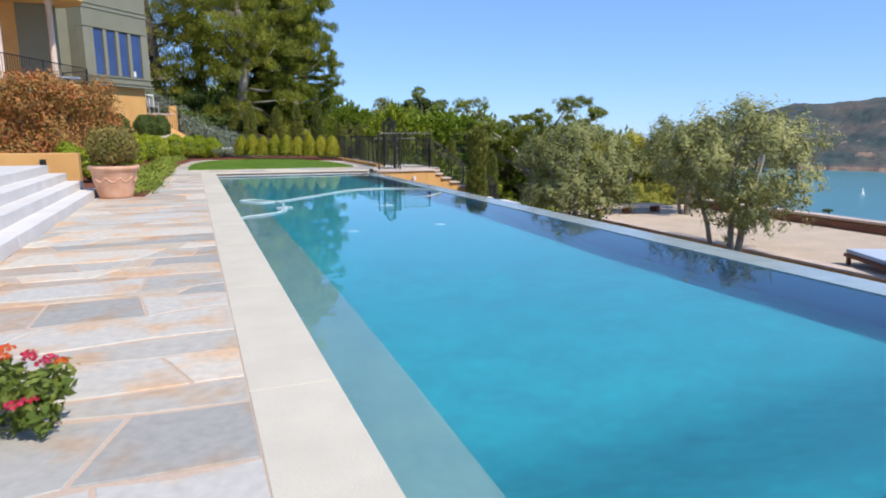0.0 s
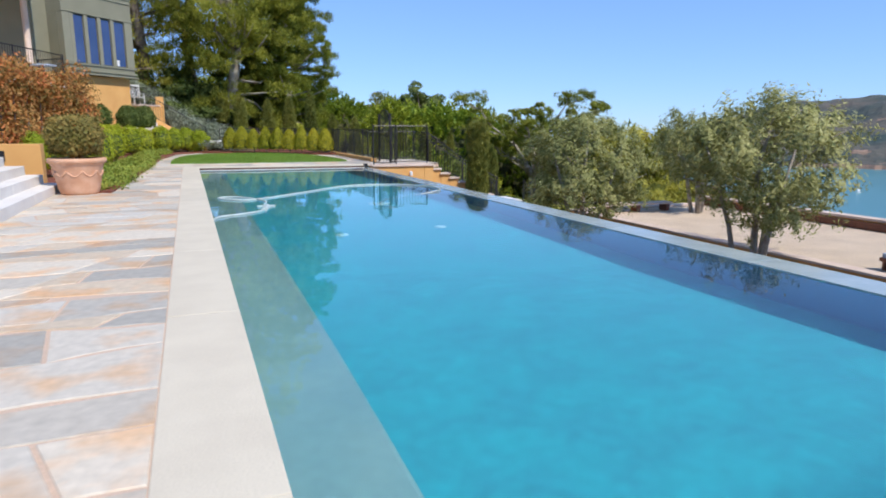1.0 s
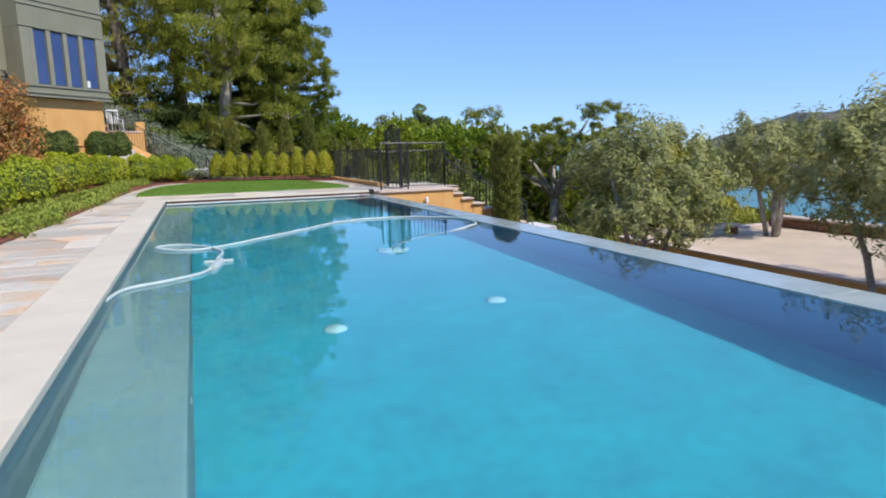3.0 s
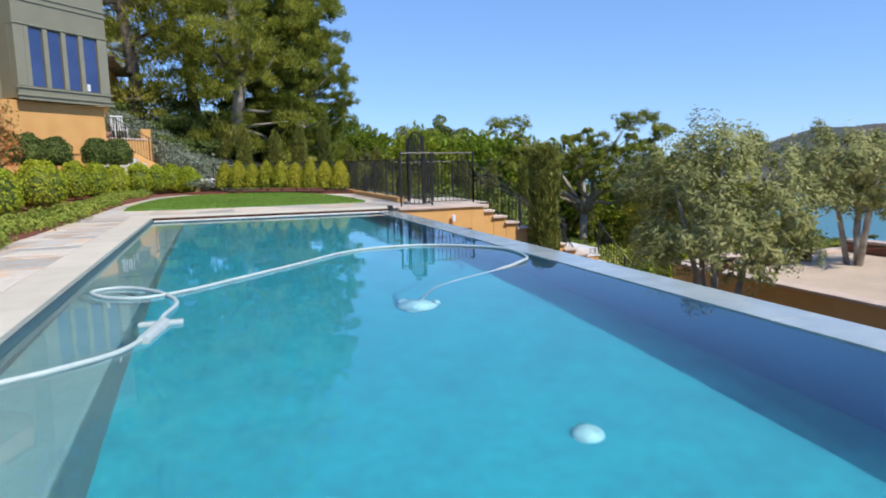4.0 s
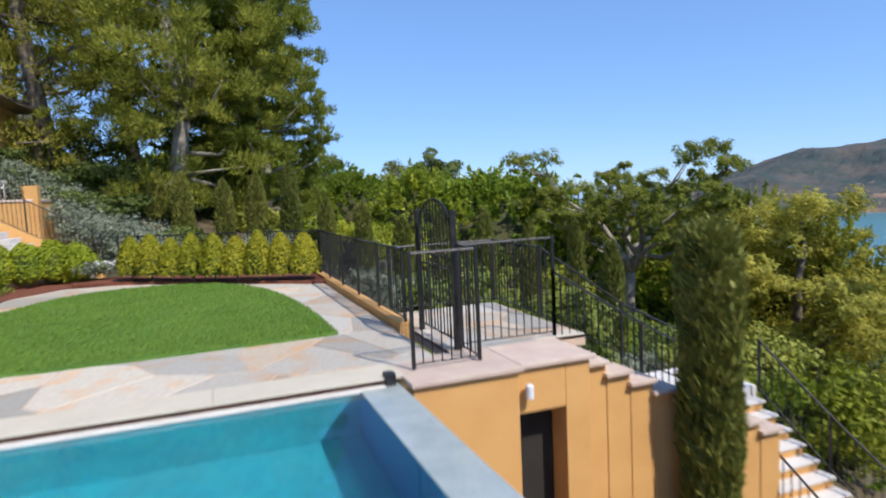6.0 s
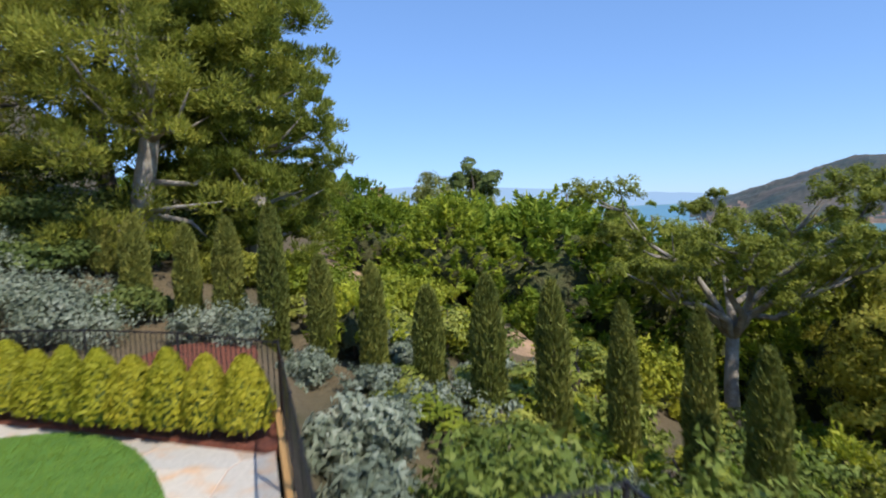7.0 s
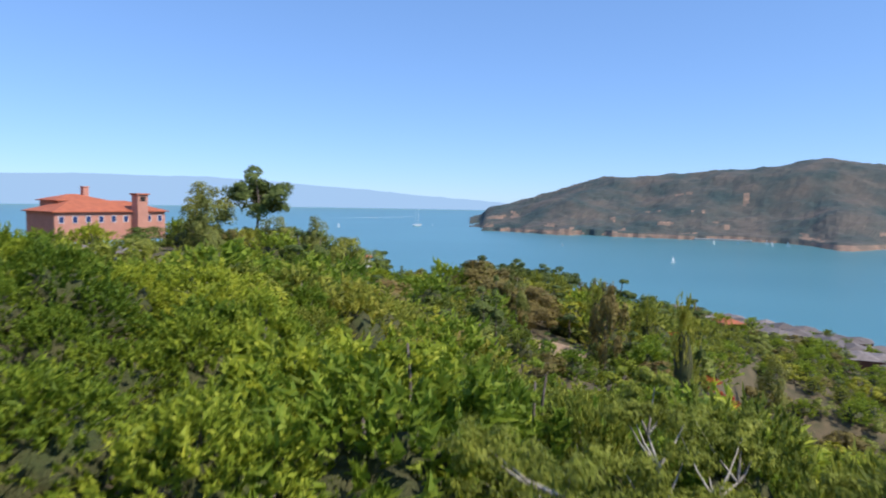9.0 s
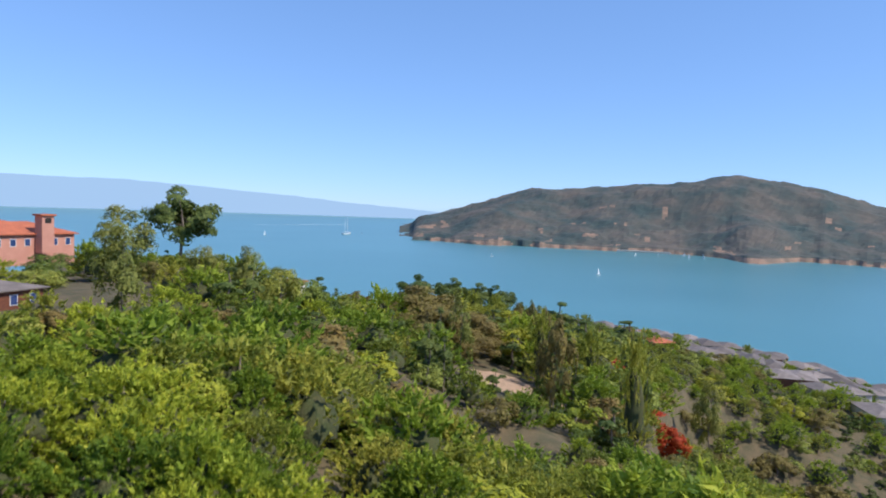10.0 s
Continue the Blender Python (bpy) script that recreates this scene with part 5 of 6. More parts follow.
def shoot_pine(name, label, top, r, material, shoots, needles, size, seed, taper=0.6):
    """A young pine: a lumpy dome of upright shoots, each a brush of needles, over a short trunk with limbs."""
    rng = np.random.RandomState(seed)
    ob = thing(name, label, "tree", (0, 0, -400), "trees on the hillside")
    d = sphere_points(shoots, rng)
    d[:, 2] = np.where(d[:, 2] < -0.62, -d[:, 2], d[:, 2])
    lump = 1 + 0.16 * np.sin(d[:, 0] * 4.5 + seed) * np.cos(d[:, 1] * 4.1 + 2 * seed) + 0.12 * np.sin(np.arctan2(d[:, 1], d[:, 0]) * 5 + d[:, 2] * 6)
    k = np.where(rng.rand(shoots) < 0.78, rng.uniform(0.86, 1.0, shoots), rng.uniform(0.45, 0.85, shoots)) * lump
    wide = np.where(d[:, 2] > 0, 1 - (1 - taper) * d[:, 2] ** 1.5, 1.0)
    B = np.stack([d[:, 0] * k * r * wide, d[:, 1] * k * r * wide, top * 0.36 + d[:, 2] * k * top * 0.54], 1)
    S = d * [0.75, 0.75, 0.4] + [0, 0, 0.75] + rng.normal(0, 0.15, d.shape)
    S /= np.linalg.norm(S, axis=1, keepdims=True)
    L = rng.uniform(0.35, 0.75, shoots) * size * 3.2
    w = np.repeat(np.arange(shoots), needles)
    u = rng.rand(len(w), 1)
    e = sphere_points(len(w), rng)
    P = B[w] + S[w] * u * L[w][:, None] + e * size * 0.35 * (1.1 - u)
    part("crown", leaf_mesh("crown", P, S[w] * 0.75 + e * 0.7, size, size * 0.40, material, "out", rng, 0.12, tri=True), ob)
    # Solid core added inside the crown, its dark colour painted as inner shade.
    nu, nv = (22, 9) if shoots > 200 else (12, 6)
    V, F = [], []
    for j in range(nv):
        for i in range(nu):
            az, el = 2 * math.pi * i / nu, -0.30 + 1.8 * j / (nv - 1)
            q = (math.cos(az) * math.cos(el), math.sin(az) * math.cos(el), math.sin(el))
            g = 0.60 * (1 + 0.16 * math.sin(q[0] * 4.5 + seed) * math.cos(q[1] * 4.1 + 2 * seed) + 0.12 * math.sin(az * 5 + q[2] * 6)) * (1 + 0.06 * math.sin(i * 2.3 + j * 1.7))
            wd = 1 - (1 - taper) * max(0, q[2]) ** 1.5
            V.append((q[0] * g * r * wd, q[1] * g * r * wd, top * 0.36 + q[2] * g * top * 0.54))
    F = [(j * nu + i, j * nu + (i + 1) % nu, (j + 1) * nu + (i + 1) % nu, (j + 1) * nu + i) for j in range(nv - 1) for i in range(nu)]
    part("inner_growth", Solid().add(V, F).mesh("inner_growth", CORE_SHADE, True), ob)
    st = Solid().tube([(0, 0, -0.6), (0.05 * r, 0, top * 0.4), (0, 0.04 * r, top * 0.8)], [0.15, 0.10, 0.02], 6)
    for i in range(0, shoots, max(1, shoots // (9 if shoots > 200 else 4))):
        st.tube([(0, 0, B[i][2] * 0.55), tuple(B[i] * [0.55, 0.55, 0.9]), tuple(B[i])], [0.06, 0.04, 0.012], 4)
    part("trunk", st.mesh("trunk", BARK, True), ob)
    return ob


def prototypes(dense):
    out = []
    for k, (lb, top, r, m, taper) in enumerate((("bushy bright-green pine on the hillside", 4.6, 2.6, L_PINE2, 0.75), ("bushy upright green pine on the hillside", 5.6, 2.2, L_PINE2, 0.5), ("dark-green pine on the hillside", 6.6, 2.6, L_PINE, 0.65))):
        out.append((shoot_pine("hillside_pine", lb, top, r, m, 520 if dense else 180, 13 if dense else 7, 0.25 if dense else 0.48, 320 + k, taper), top, r))
    for k, (nm, lb, top, r, m, shp, sz, rt, flat) in enumerate((
            ("hillside_tree", "golden-green tree on the hillside", 4.6, 2.5, L_GOLD, "half", 0.19, 0.5, 0.8),
            ("hillside_tree", "broad-leaved green tree on the hillside", 6.5, 3.2, L_BUSH, "round", 0.22, 0.5, 0.8),
            ("hillside_tree", "bronze-brown tree on the hillside", 8.0, 4.2, L_BROWN, "half", 0.30, 0.5, 0.8),
            ("hillside_cypress", "dark spreading cypress on the hillside", 9.5, 3.2, L_DARKB, "cone", 0.32, 0.45, 0.5),
            ("hillside_tree", "scarlet-leaved tree on the hillside", 5.0, 3.0, L_FLAME, "half", 0.3, 0.5, 0.7),
            ("spreading_cypress", "dark flat-topped cypress on the ridge", 9.0, 3.6, L_DARKB, "half", 0.32, 0.45, 0.5),
            ("feathery_tree", "tall feathery olive-green tree on the ridge", 11.0, 4.0, L_CYP, "spire", 0.30, 0.45, 0.9)), 3):
        ob = tree(nm, lb, (0, 0, -400), top * 0.9, r * 0.9, n=5200 if dense else 1300, material=m, clumps=34 if dense else 18, flat=min(0.95, flat + 0.1), size=sz * 1.3 if dense else sz * 2.1, trunk_r=0.16, bare=0.05 if k not in (8,) else 0.25,
                  seed=300 + k, shape=shp, limbs=9 if dense else 4, group="trees on the hillside", ratio=rt, mode="flat", joined=True, cr=(0.20, 0.36), tufts=0)
        out.append((ob, top, r))
    return out


PROTO = prototypes(True)
PROTO_FAR = prototypes(False)
placed = []


def plant(k, x, y, height, spread=None, turn=None, far=False, z=None):
    ob, top, r = (PROTO_FAR if far else PROTO)[k]
    s = height / top
    w = (spread / r) if spread else s
    m = Matrix.Translation((x, y, (ground_z(x, y) if z is None else z) - 0.05 * height)) @ Matrix.Rotation(RNG.uniform(0, 6.28) if turn is None else turn, 4, 'Z') @ Matrix.Diagonal((w, w, s, 1))
    placed.append((x, y, w * r))
    return copy_thing(ob, m)


def dirt_patch(name, label, cx, cy, rx, ry):
    xs, ys = list(np.linspace(cx - rx, cx + rx, 16)), list(np.linspace(cy - ry, cy + ry, 20))
    me = sheet(name, xs, ys, lambda x, y: ground_z(x, y) + 0.25 - 0.5 * smooth(math.hypot((x - cx) / rx, (y - cy) / ry) ** 3 + 0.25 * noise.noise((x * 0.6, y * 0.6, 1))), DIRT)
    return solo(name, me, label, "bare earth", kind="structure")


dirt_patch("mulch_slope", "red-brown mulched bank below the iron railing", 5.5, 37.7, 2.3, 2.6).data.materials[0] = MULCH
dirt_patch("dirt_slope", "patch of bare tan earth under the first pines", 9.9, 51.5, 2.6, 5.0)
dirt_patch("dirt_slope", "patch of bare reddish earth on the slope", 16.2, 46.2, 2.0, 3.6)
dirt_patch("dirt_slope", "open dry tan slope among the trees", 115.0, 127.0, 10.0, 14.0)
dirt_patch("dirt_slope", "open dry tan slope near the ridge", 90.0, 165.0, 16.0, 10.0)


def bare_ground(x, y):
    """The trodden earth under the first pines, and the dry open slope lower down."""
    if (x - 9.9) ** 2 / 2.2 + (y - 51.5) ** 2 / 9 < 1 or (x - 16.2) ** 2 / 1.6 + (y - 46.2) ** 2 / 5 < 1:
        return True
    return 104 < x < 124 and 116 < y < 139


def canopy_height(x, y):
    h = 4.3 + 2.2 * noise.noise((x * 0.05, y * 0.05, 4)) + 0.04 * min(max(0, x - 30), 120)
    return h


# landmark trees first, tops on the skyline
for k, x, y, zt, w in ((9, 36.0, 121.0, 9.6, 3.4), (9, 47.5, 161.0, 11.6, 5.6), (8, 62.2, 173.8, 17.4, 7.6), (9, 55.0, 146.0, 5.0, 3.6), (9, 61.0, 141.0, 5.4, 3.2), (4, 66.0, 139.0, 2.5, 4.0), (6, 52.0, 128.0, 2.6, 4.2),
                       (6, 92.0, 169.0, -5.0, 4.6), (8, 193.0, 229.0, -14.0, 7.0), (8, 205.0, 226.0, -16.5, 7.0), (8, 215.0, 222.0, -18.0, 7.5), (8, 176.0, 231.0, -12.5, 8.0), (5, 117.5, 161.0, -9.0, 8.0), (5, 112.0, 150.0, -13.0, 7.5),
                       (5, 124.0, 150.0, -15.0, 7.0), (5, 118.0, 143.0, -18.0, 5.0), (4, 104.0, 148.0, -15.0, 5.0), (3, 98.0, 138.0, -15.5, 5.0), (6, 181.0, 165.0, -15.0, 7.0), (6, 178.0, 152.0, -20.0, 8.0), (6, 168.0, 140.0, -23.0, 8.0), (6, 160.0, 148.0, -21.0, 8.0),
                       (0, 28.0, 165.0, 2.6, 5.0), (4, 38.0, 168.0, 2.4, 5.0), (2, 45.0, 165.0, 2.8, 4.5), (0, 20.0, 160.0, 2.0, 5.0), (4, 33.0, 155.0, 1.0, 4.5), (2, 55.0, 158.0, 2.0, 5.0), (9, 66.0, 150.0, 2.0, 4.5), (9, 70.0, 146.0, 1.0, 4.0), (4, 76.0, 150.0, -1.0, 5.0), (2, 62.0, 158.0, 2.5, 4.5), (2, 30.0, 41.0, 2.9, 3.2), (2, 33.0, 46.5, 2.6, 3.4), (2, 27.5, 48.5, 2.9, 2.6), (2, 31.5, 37.5, 2.2, 3.0), (6, 36.0, 42.0, 2.4, 3.0), (2, 150.0, 136.0, -24.0, 7.0), (2, 140.0, 130.0, -25.0, 6.0), (6, 211.0, 156.0, -23.5, 8.0), (4, 205.0, 165.0, -25.0, 8.0), (9, 175.0, 111.0, -28.5, 4.5), (7, 131.0, 107.0, -31.5, 4.0), (7, 136.0, 103.0, -33.5, 3.5), (7, 156.0, 130.0, -28.0, 3.5),
                       (6, 248.0, 180.0, -32.0, 8.0), (4, 230.0, 172.0, -33.0, 8.0), (6, 150.0, 166.0, -17.0, 7.0), (2, 160.0, 180.0, -18.0, 8.0), (6, 140.0, 178.0, -14.0, 7.0), (9, 120.0, 92.0, -32.0, 4.0)):
    if k in (5, 6, 7):
        zt, w = zt + 2.6, w * 1.3
    plant(k, x, y, max(3.0, zt - ground_z(x, y)), w, far=False)

rr = random.Random(11)


def wood(count, near, reach, spread, gap0, gap1):
    """Trees at random over the hillside from near to near + reach, no two closer than the gap."""
    tries = done = 0
    while tries < 9000 and done < count:
        tries += 1
        dist = near + reach * rr.random() ** spread
        ang = radians(rr.uniform(-8, 88))
        x, y = 14 + dist * math.sin(ang), 42 + dist * math.cos(ang)
        if bare_ground(x, y) or y < 46 and x < 30 or (x < 8 and y < 60) or x > 285 or y > 215 + 0.1 * max(x - 60, 0) or (17 < x < 27 and 36 < y < 50) or (x < 46 and y > 126) or (70 < x < 102 and 155 < y < 175):
            continue
        gap = gap0 + (gap1 - gap0) * min(1.0, dist / 100)
        if any((x - a) ** 2 + (y - b) ** 2 < gap * gap for a, b, _ in placed):
            continue
        f = rr.random()
        if dist < 60:
            kind = 0 if f < 0.48 else 1 if f < 0.80 or dist < 30 else 3 if f < 0.83 else 2
            if x > 26:
                kind = 2 if f < 0.6 else 1 if f < 0.75 else 3 if f < 0.8 else 0
        else:
            kind = 0 if f < 0.12 else 1 if f < 0.24 else 2 if f < 0.44 else 3 if f < 0.49 else 4 if f < 0.58 else 5 if f < 0.69 else 6
        h = canopy_height(x, y) * rr.uniform(0.75, 1.45)
        if abs((x - 14) * 0.644 - (y - 42) * 0.765) < 13 and 55 < dist < 125:
            h *= 0.6
        if kind == 6:
            h *= 1.3
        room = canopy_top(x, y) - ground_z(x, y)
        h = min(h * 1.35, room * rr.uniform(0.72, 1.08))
        wide = 0
        if dist > 90:
            h *= rr.uniform(0.6, 0.95)
            if rr.random() < 0.17 and room > 3:
                kind = rr.choice((6, 6, 6, 5, 9, 2))
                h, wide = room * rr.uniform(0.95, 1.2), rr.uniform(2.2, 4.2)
        if dist > 150 and h < 4:
            h = rr.uniform(3.5, 7.5)
        if h < 1.4:
            continue
        wide = wide or PROTO[kind][2] * h / PROTO[kind][1] * rr.uniform(1.15, 1.55)
        if dist > 140:
            distant.append((kind, x, y, h, max(wide, 0.8 + 0.008 * dist), rr.uniform(0, 6.28)))
            placed.append((x, y, wide))
        else:
            plant(kind, x, y, h, max(wide, 0.8 + 0.008 * dist), far=dist > 42)
        done += 1


distant = []
wood(240, 8, 100, 0.8, 2.4, 4.4)
wood(570, 80, 210, 0.7, 3.6, 5.0)

# the far woods are one mass, past telling apart
woods = thing("distant_woods", "mixed green woods far down the hillside", "woods", kind="stuff")
for kind in range(10):
    rows = [q for q in distant if q[0] == kind]
    if not rows:
        continue
    ob, top, r = PROTO_FAR[kind]
    for child in ob.children:
        me = child.data
        co = np.empty(3 * len(me.vertices))
        me.vertices.foreach_get("co", co)
        co = co.reshape(-1, 3)
        faces = [tuple(p.vertices) for p in me.polygons]
        V, F = [], []
        for _, x, y, h, w, turn in rows:
            c, sn = math.cos(turn), math.sin(turn)
            k = len(V) * len(co)
            V.append(np.stack([(co[:, 0] * c - co[:, 1] * sn) * w / r + x, (co[:, 0] * sn + co[:, 1] * c) * w / r + y, co[:, 2] * h / top + ground_z(x, y) - 0.05 * h], 1))
            F += [tuple(k + i for i in f) for f in faces]
        far_me = bpy.data.meshes.new("woods")
        far_me.from_pydata(np.concatenate(V).tolist(), [], F)
        far_me.materials.append(me.materials[0])
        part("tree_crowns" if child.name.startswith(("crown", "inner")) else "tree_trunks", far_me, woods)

# pines before the ridge villa
for x, y, zt in ((3.0, 70.0, 6.6), (6.2, 72.0, 6.9), (9.0, 69.5, 6.5), (11.8, 73.0, 6.6), (14.6, 70.5, 6.0), (0.2, 72.5, 6.8), (7.6, 77.0, 6.9), (13.0, 79.0, 6.2)):
    plant(0, x, y, zt - ground_z(x, y), 2.9, far=False)

# undergrowth between the cypresses
low = 0
for tries in range(900):
    x, y = rr.uniform(7.9, 27), rr.uniform(27, 47)
    if (x < 9.6 and y < 27.5) or (x - 16.2) ** 2 + (y - 46.2) ** 2 < 4 or any((x - a) ** 2 + (y - b) ** 2 < 1.5 for a, b, _ in placed) or low > 62:
        continue
    f = rr.random()
    k = 3 if f < 0.25 else 4 if f < 0.7 else 0
    plant(k, x, y, rr.uniform(1.0, 2.1), rr.uniform(0.9, 1.5), far=x > 14 or y > 34)
    low += 1

# ---- the house ----
BC = Vector((-1.83, 37.12, 0))
house = thing("house", "olive-clad and orange stucco villa with a window bay above the garden", "house", (BC.x, BC.y, 0), rz=47.9)
# local axes: -x runs along the bay to the west, -y faces the pool


def hb(name, x0, y0, z0, x1, y1, z1, m, parent=None, label="", bevel=0.01):
    return part(name, Solid().box(x0, y0, z0, x1, y1, z1).mesh(name, m, bevel=bevel), parent or house, label)


hb("base_wall", -4.6, 0.20, 0.0, -0.22, 5.0, 3.66, STUCCO, label="orange stucco lower wall")
hb("band_course", -4.6, 0.15, 1.72, -0.22, 0.195, 1.80, STUCCO)
hb("bay_wall", -3.85, 0.0, 6.32, 0.0, 4.2, 9.2, SIDING, label="olive panelled upper wall")
hb("bay_wall", -3.85, 0.0, 3.74, 0.0, 4.2, 4.17, SIDING)
hb("bay_wall", -3.85, 0.30, 4.172, 0.0, 4.2, 6.318, SIDING)
for zz, dd in ((3.67, 0.12), (3.82, 0.07), (4.09, 0.05)):
    hb("sill_moulding", -3.93, -dd, zz, 0.09, -0.003, zz + 0.07, TRIMM, bevel=0.008)
for zz in (6.36, 7.20, 7.40):
    hb("head_moulding", -3.90, -0.04, zz, 0.05, -0.003, zz + 0.05, TRIMM, bevel=0.006)
edges = [-3.78, -3.38, -2.645, -1.91, -1.175, -0.44]
for k in range(1, 5):
    hb("mullion", edges[k] - 0.09, -0.02, 4.172, edges[k] + 0.09, 0.28, 6.318, TRIMM, bevel=0.008)
hb("mullion", -3.85, -0.02, 4.172, -3.475, 0.28, 6.318, TRIMM)
hb("mullion", -0.44, -0.02, 4.172, 0.0, 0.28, 6.318, TRIMM)
for k in range(1, 5):
    x0, x1 = edges[k] + 0.093, (edges[k + 1] - 0.093 if k < 4 else -0.443)
    win = hb("window", x0, 0.10, 4.18, x1, 0.14, 6.31, TRIMM, label="tall window of the bay", bevel=0.0)
    part("pane", Solid().box(x0 + 0.03, 0.06, 4.21, x1 - 0.03, 0.095, 6.28).mesh("pane", GLASS), win)
hb("curtain", -1.02, 0.02, 4.22, -0.88, 0.055, 4.5, WHITEP, label="white blind edge")
hb("upper_wall", -9.5, 0.9, 2.9, -3.86, 6.0, 9.2, SIDING)
# deck, railing and rounded canopy before the upper rooms
deck = thing("house_deck", "raised orange stucco deck of the villa with an iron railing", "deck", kind="structure")
DP = [(-5.3, 22.0), (-4.35, 24.8), (-3.4, 27.4), (-3.6, 28.6), (-4.6, 29.8), (-7.0, 31.5), (-10.0, 33.0), (-13.5, 23.0)]
part("deck_wall", Solid().prism(DP, 0.0, 2.65).mesh("deck_wall", STUCCO), deck)
part("deck_floor", Solid().prism([(x + (x + 8) * 0.01, y) for x, y in DP], 2.654, 2.76, 0.02).mesh("deck_floor", STEPM), deck)
fence("railing", "black iron railing along the edge of the house deck", [(x - 0.12, y, 2.76) for x, y in DP[:5]], [1.02] * 5, 0.13)
CP = [(-5.6, 22.5), (-4.8, 25.0), (-4.0, 27.6), (-3.6, 28.6), (-3.8, 29.6), (-4.5, 30.3), (-6.0, 30.8), (-12.0, 31.0), (-13.5, 23.0)]
part("canopy", Solid().prism(CP, 6.40, 6.95, 0.05).mesh("canopy", STUCCO), deck, "rounded orange stucco canopy")
part("canopy_lip", Solid().prism([(x + 0.02 * (x + 8), y + 0.01 * (y - 27)) for x, y in CP], 6.955, 7.12).mesh("canopy_lip", TRIMM), deck)
for x, y in ((-5.75, 25.2), (-4.75, 28.6), (-6.9, 23.4)):
    part("column", Solid().lathe([(0.15, 2.77), (0.15, 2.95), (0.11, 2.98), (0.11, 6.2), (0.15, 6.25), (0.15, 6.395)], 20, (x, y, 0)).mesh("column", CAP, True), deck, "slender pale column")
part("porch_wall", Solid().box(-13.0, 29.6, 2.77, -11.4, 30.0, 6.39).box(-9.2, 29.6, 2.77, -8.7, 30.0, 6.39).box(-6.6, 29.6, 2.77, -6.1, 30.0, 6.39).mesh("porch_wall", STUCCO), deck, "orange stucco piers")
part("porch_wall", Solid().box(-6.1, 29.65, 2.77, -4.75, 29.95, 6.39).mesh("porch_wall", SIDING), deck, "olive siding")
for xa, xb in ((-11.4, -9.2), (-8.7, -6.6)):
    part("porch_door", Solid().box(xa, 29.9, 2.77, xb, 29.96, 6.39).mesh("porch_door", DARK), deck, "dark panel painted for the shade in an open doorway")
    part("door_frame", Solid().box(xa, 29.62, 5.5, xb, 29.74, 5.62).box((xa + xb) / 2 - 0.05, 29.62, 2.77, (xa + xb) / 2 + 0.05, 29.74, 5.5).mesh("door_frame", TRIMM), deck)
dt = thing("deck_table", "small pale-blue table on the house deck", "table", (-4.3, 28.2, 2.76))
part("tabletop", Solid().prism([(0.45 * math.cos(a), 0.45 * math.sin(a)) for a in np.linspace(0, 6.28, 24, endpoint=False)], 0.70, 0.74).mesh("tabletop", CUSHM), dt)
part("leg", Solid().lathe([(0.25, 0.0), (0.25, 0.03), (0.04, 0.06), (0.04, 0.70)], 16).mesh("leg", IRON, True), dt)
solo("flower_box", Solid().box(-0.25, -0.12, 0, 0.25, 0.12, 0.3).mesh("flower_box", STUCCO, bevel=0.02), "small pale planter on the deck beside the railing", "planter", at=pose(-5.4, 23.4, 2.76, 0, 0, 70))

# rear wing with a shingled roof
wing = thing("rear_wing", "orange stucco rear wing of the villa under a brown shingled roof", "house", (-4.3, 44.6, 0))
part("wall", Solid().box(-4.5, -2.4, 0, 1.35, 4, 6.38).mesh("wall", STUCCO), wing)
part("window_opening", Solid().box(0.1, -2.46, 3.6, 0.75, -2.405, 6.0).mesh("window_opening", GLASS), wing)
for k in range(7):
    part("shingle_course", Solid().box(-5.0, -3.2 + 0.42 * k, 6.4 + 0.17 * k, 2.2 - 0.3 * k, -2.72 + 0.42 * k, 6.46 + 0.17 * k).mesh("shingle_course", ROOFGREY), wing)
part("roof", Solid().add([(-5.0, -3.1, 6.39), (2.1, -3.1, 6.39), (2.1, 4.2, 6.39), (-5.0, 4.2, 6.39), (-3.5, 0.2, 7.7), (-0.5, 0.2, 7.7)],
                         [(0, 3, 2, 1), (0, 1, 5, 4), (1, 2, 5), (2, 3, 4, 5), (3, 0, 4)]).mesh("roof", ROOFGREY), wing)

# patio beside the bay: parapet, steps and a rocking chair
patio = thing("house_patio", "raised orange stucco patio beside the window bay", "patio", kind="structure")
part("patio_block", Solid().prism([(-4.2, 40.2), (-2.0, 39.3), (-0.75, 40.5), (-0.9, 43.8), (-4.2, 43.8)], 0.0, 2.42).mesh("patio_block", STUCCO), patio)
part("patio_floor", Solid().prism([(-4.2, 40.2), (-1.98, 39.27), (-0.72, 40.48), (-0.88, 43.8), (-4.2, 43.8)], 2.424, 2.50, 0.02).mesh("patio_floor", CAP), patio)
part("pillar", Solid().box(-1.15, 40.35, 0.0, -0.72, 40.8, 2.95).mesh("pillar", STUCCO, bevel=0.02), patio)
fence("railing", "black iron railing of the small patio", [(-3.0, 39.85, 2.5), (-2.0, 39.4, 2.5), (-0.95, 40.5, 2.5)], [0.9] * 3, 0.12)
garden_steps = thing("garden_steps", "pale stone steps climbing beside an orange wall to the patio", "steps", kind="structure")
for k in range(11):
    part("step_slab", Solid().box(-3.0, 36.7, 0.02 + 0.19 * k, 1.15 - 0.31 * k, 37.85, 0.20 + 0.19 * k).mesh("step_slab", STEPM, bevel=0.01), garden_steps)
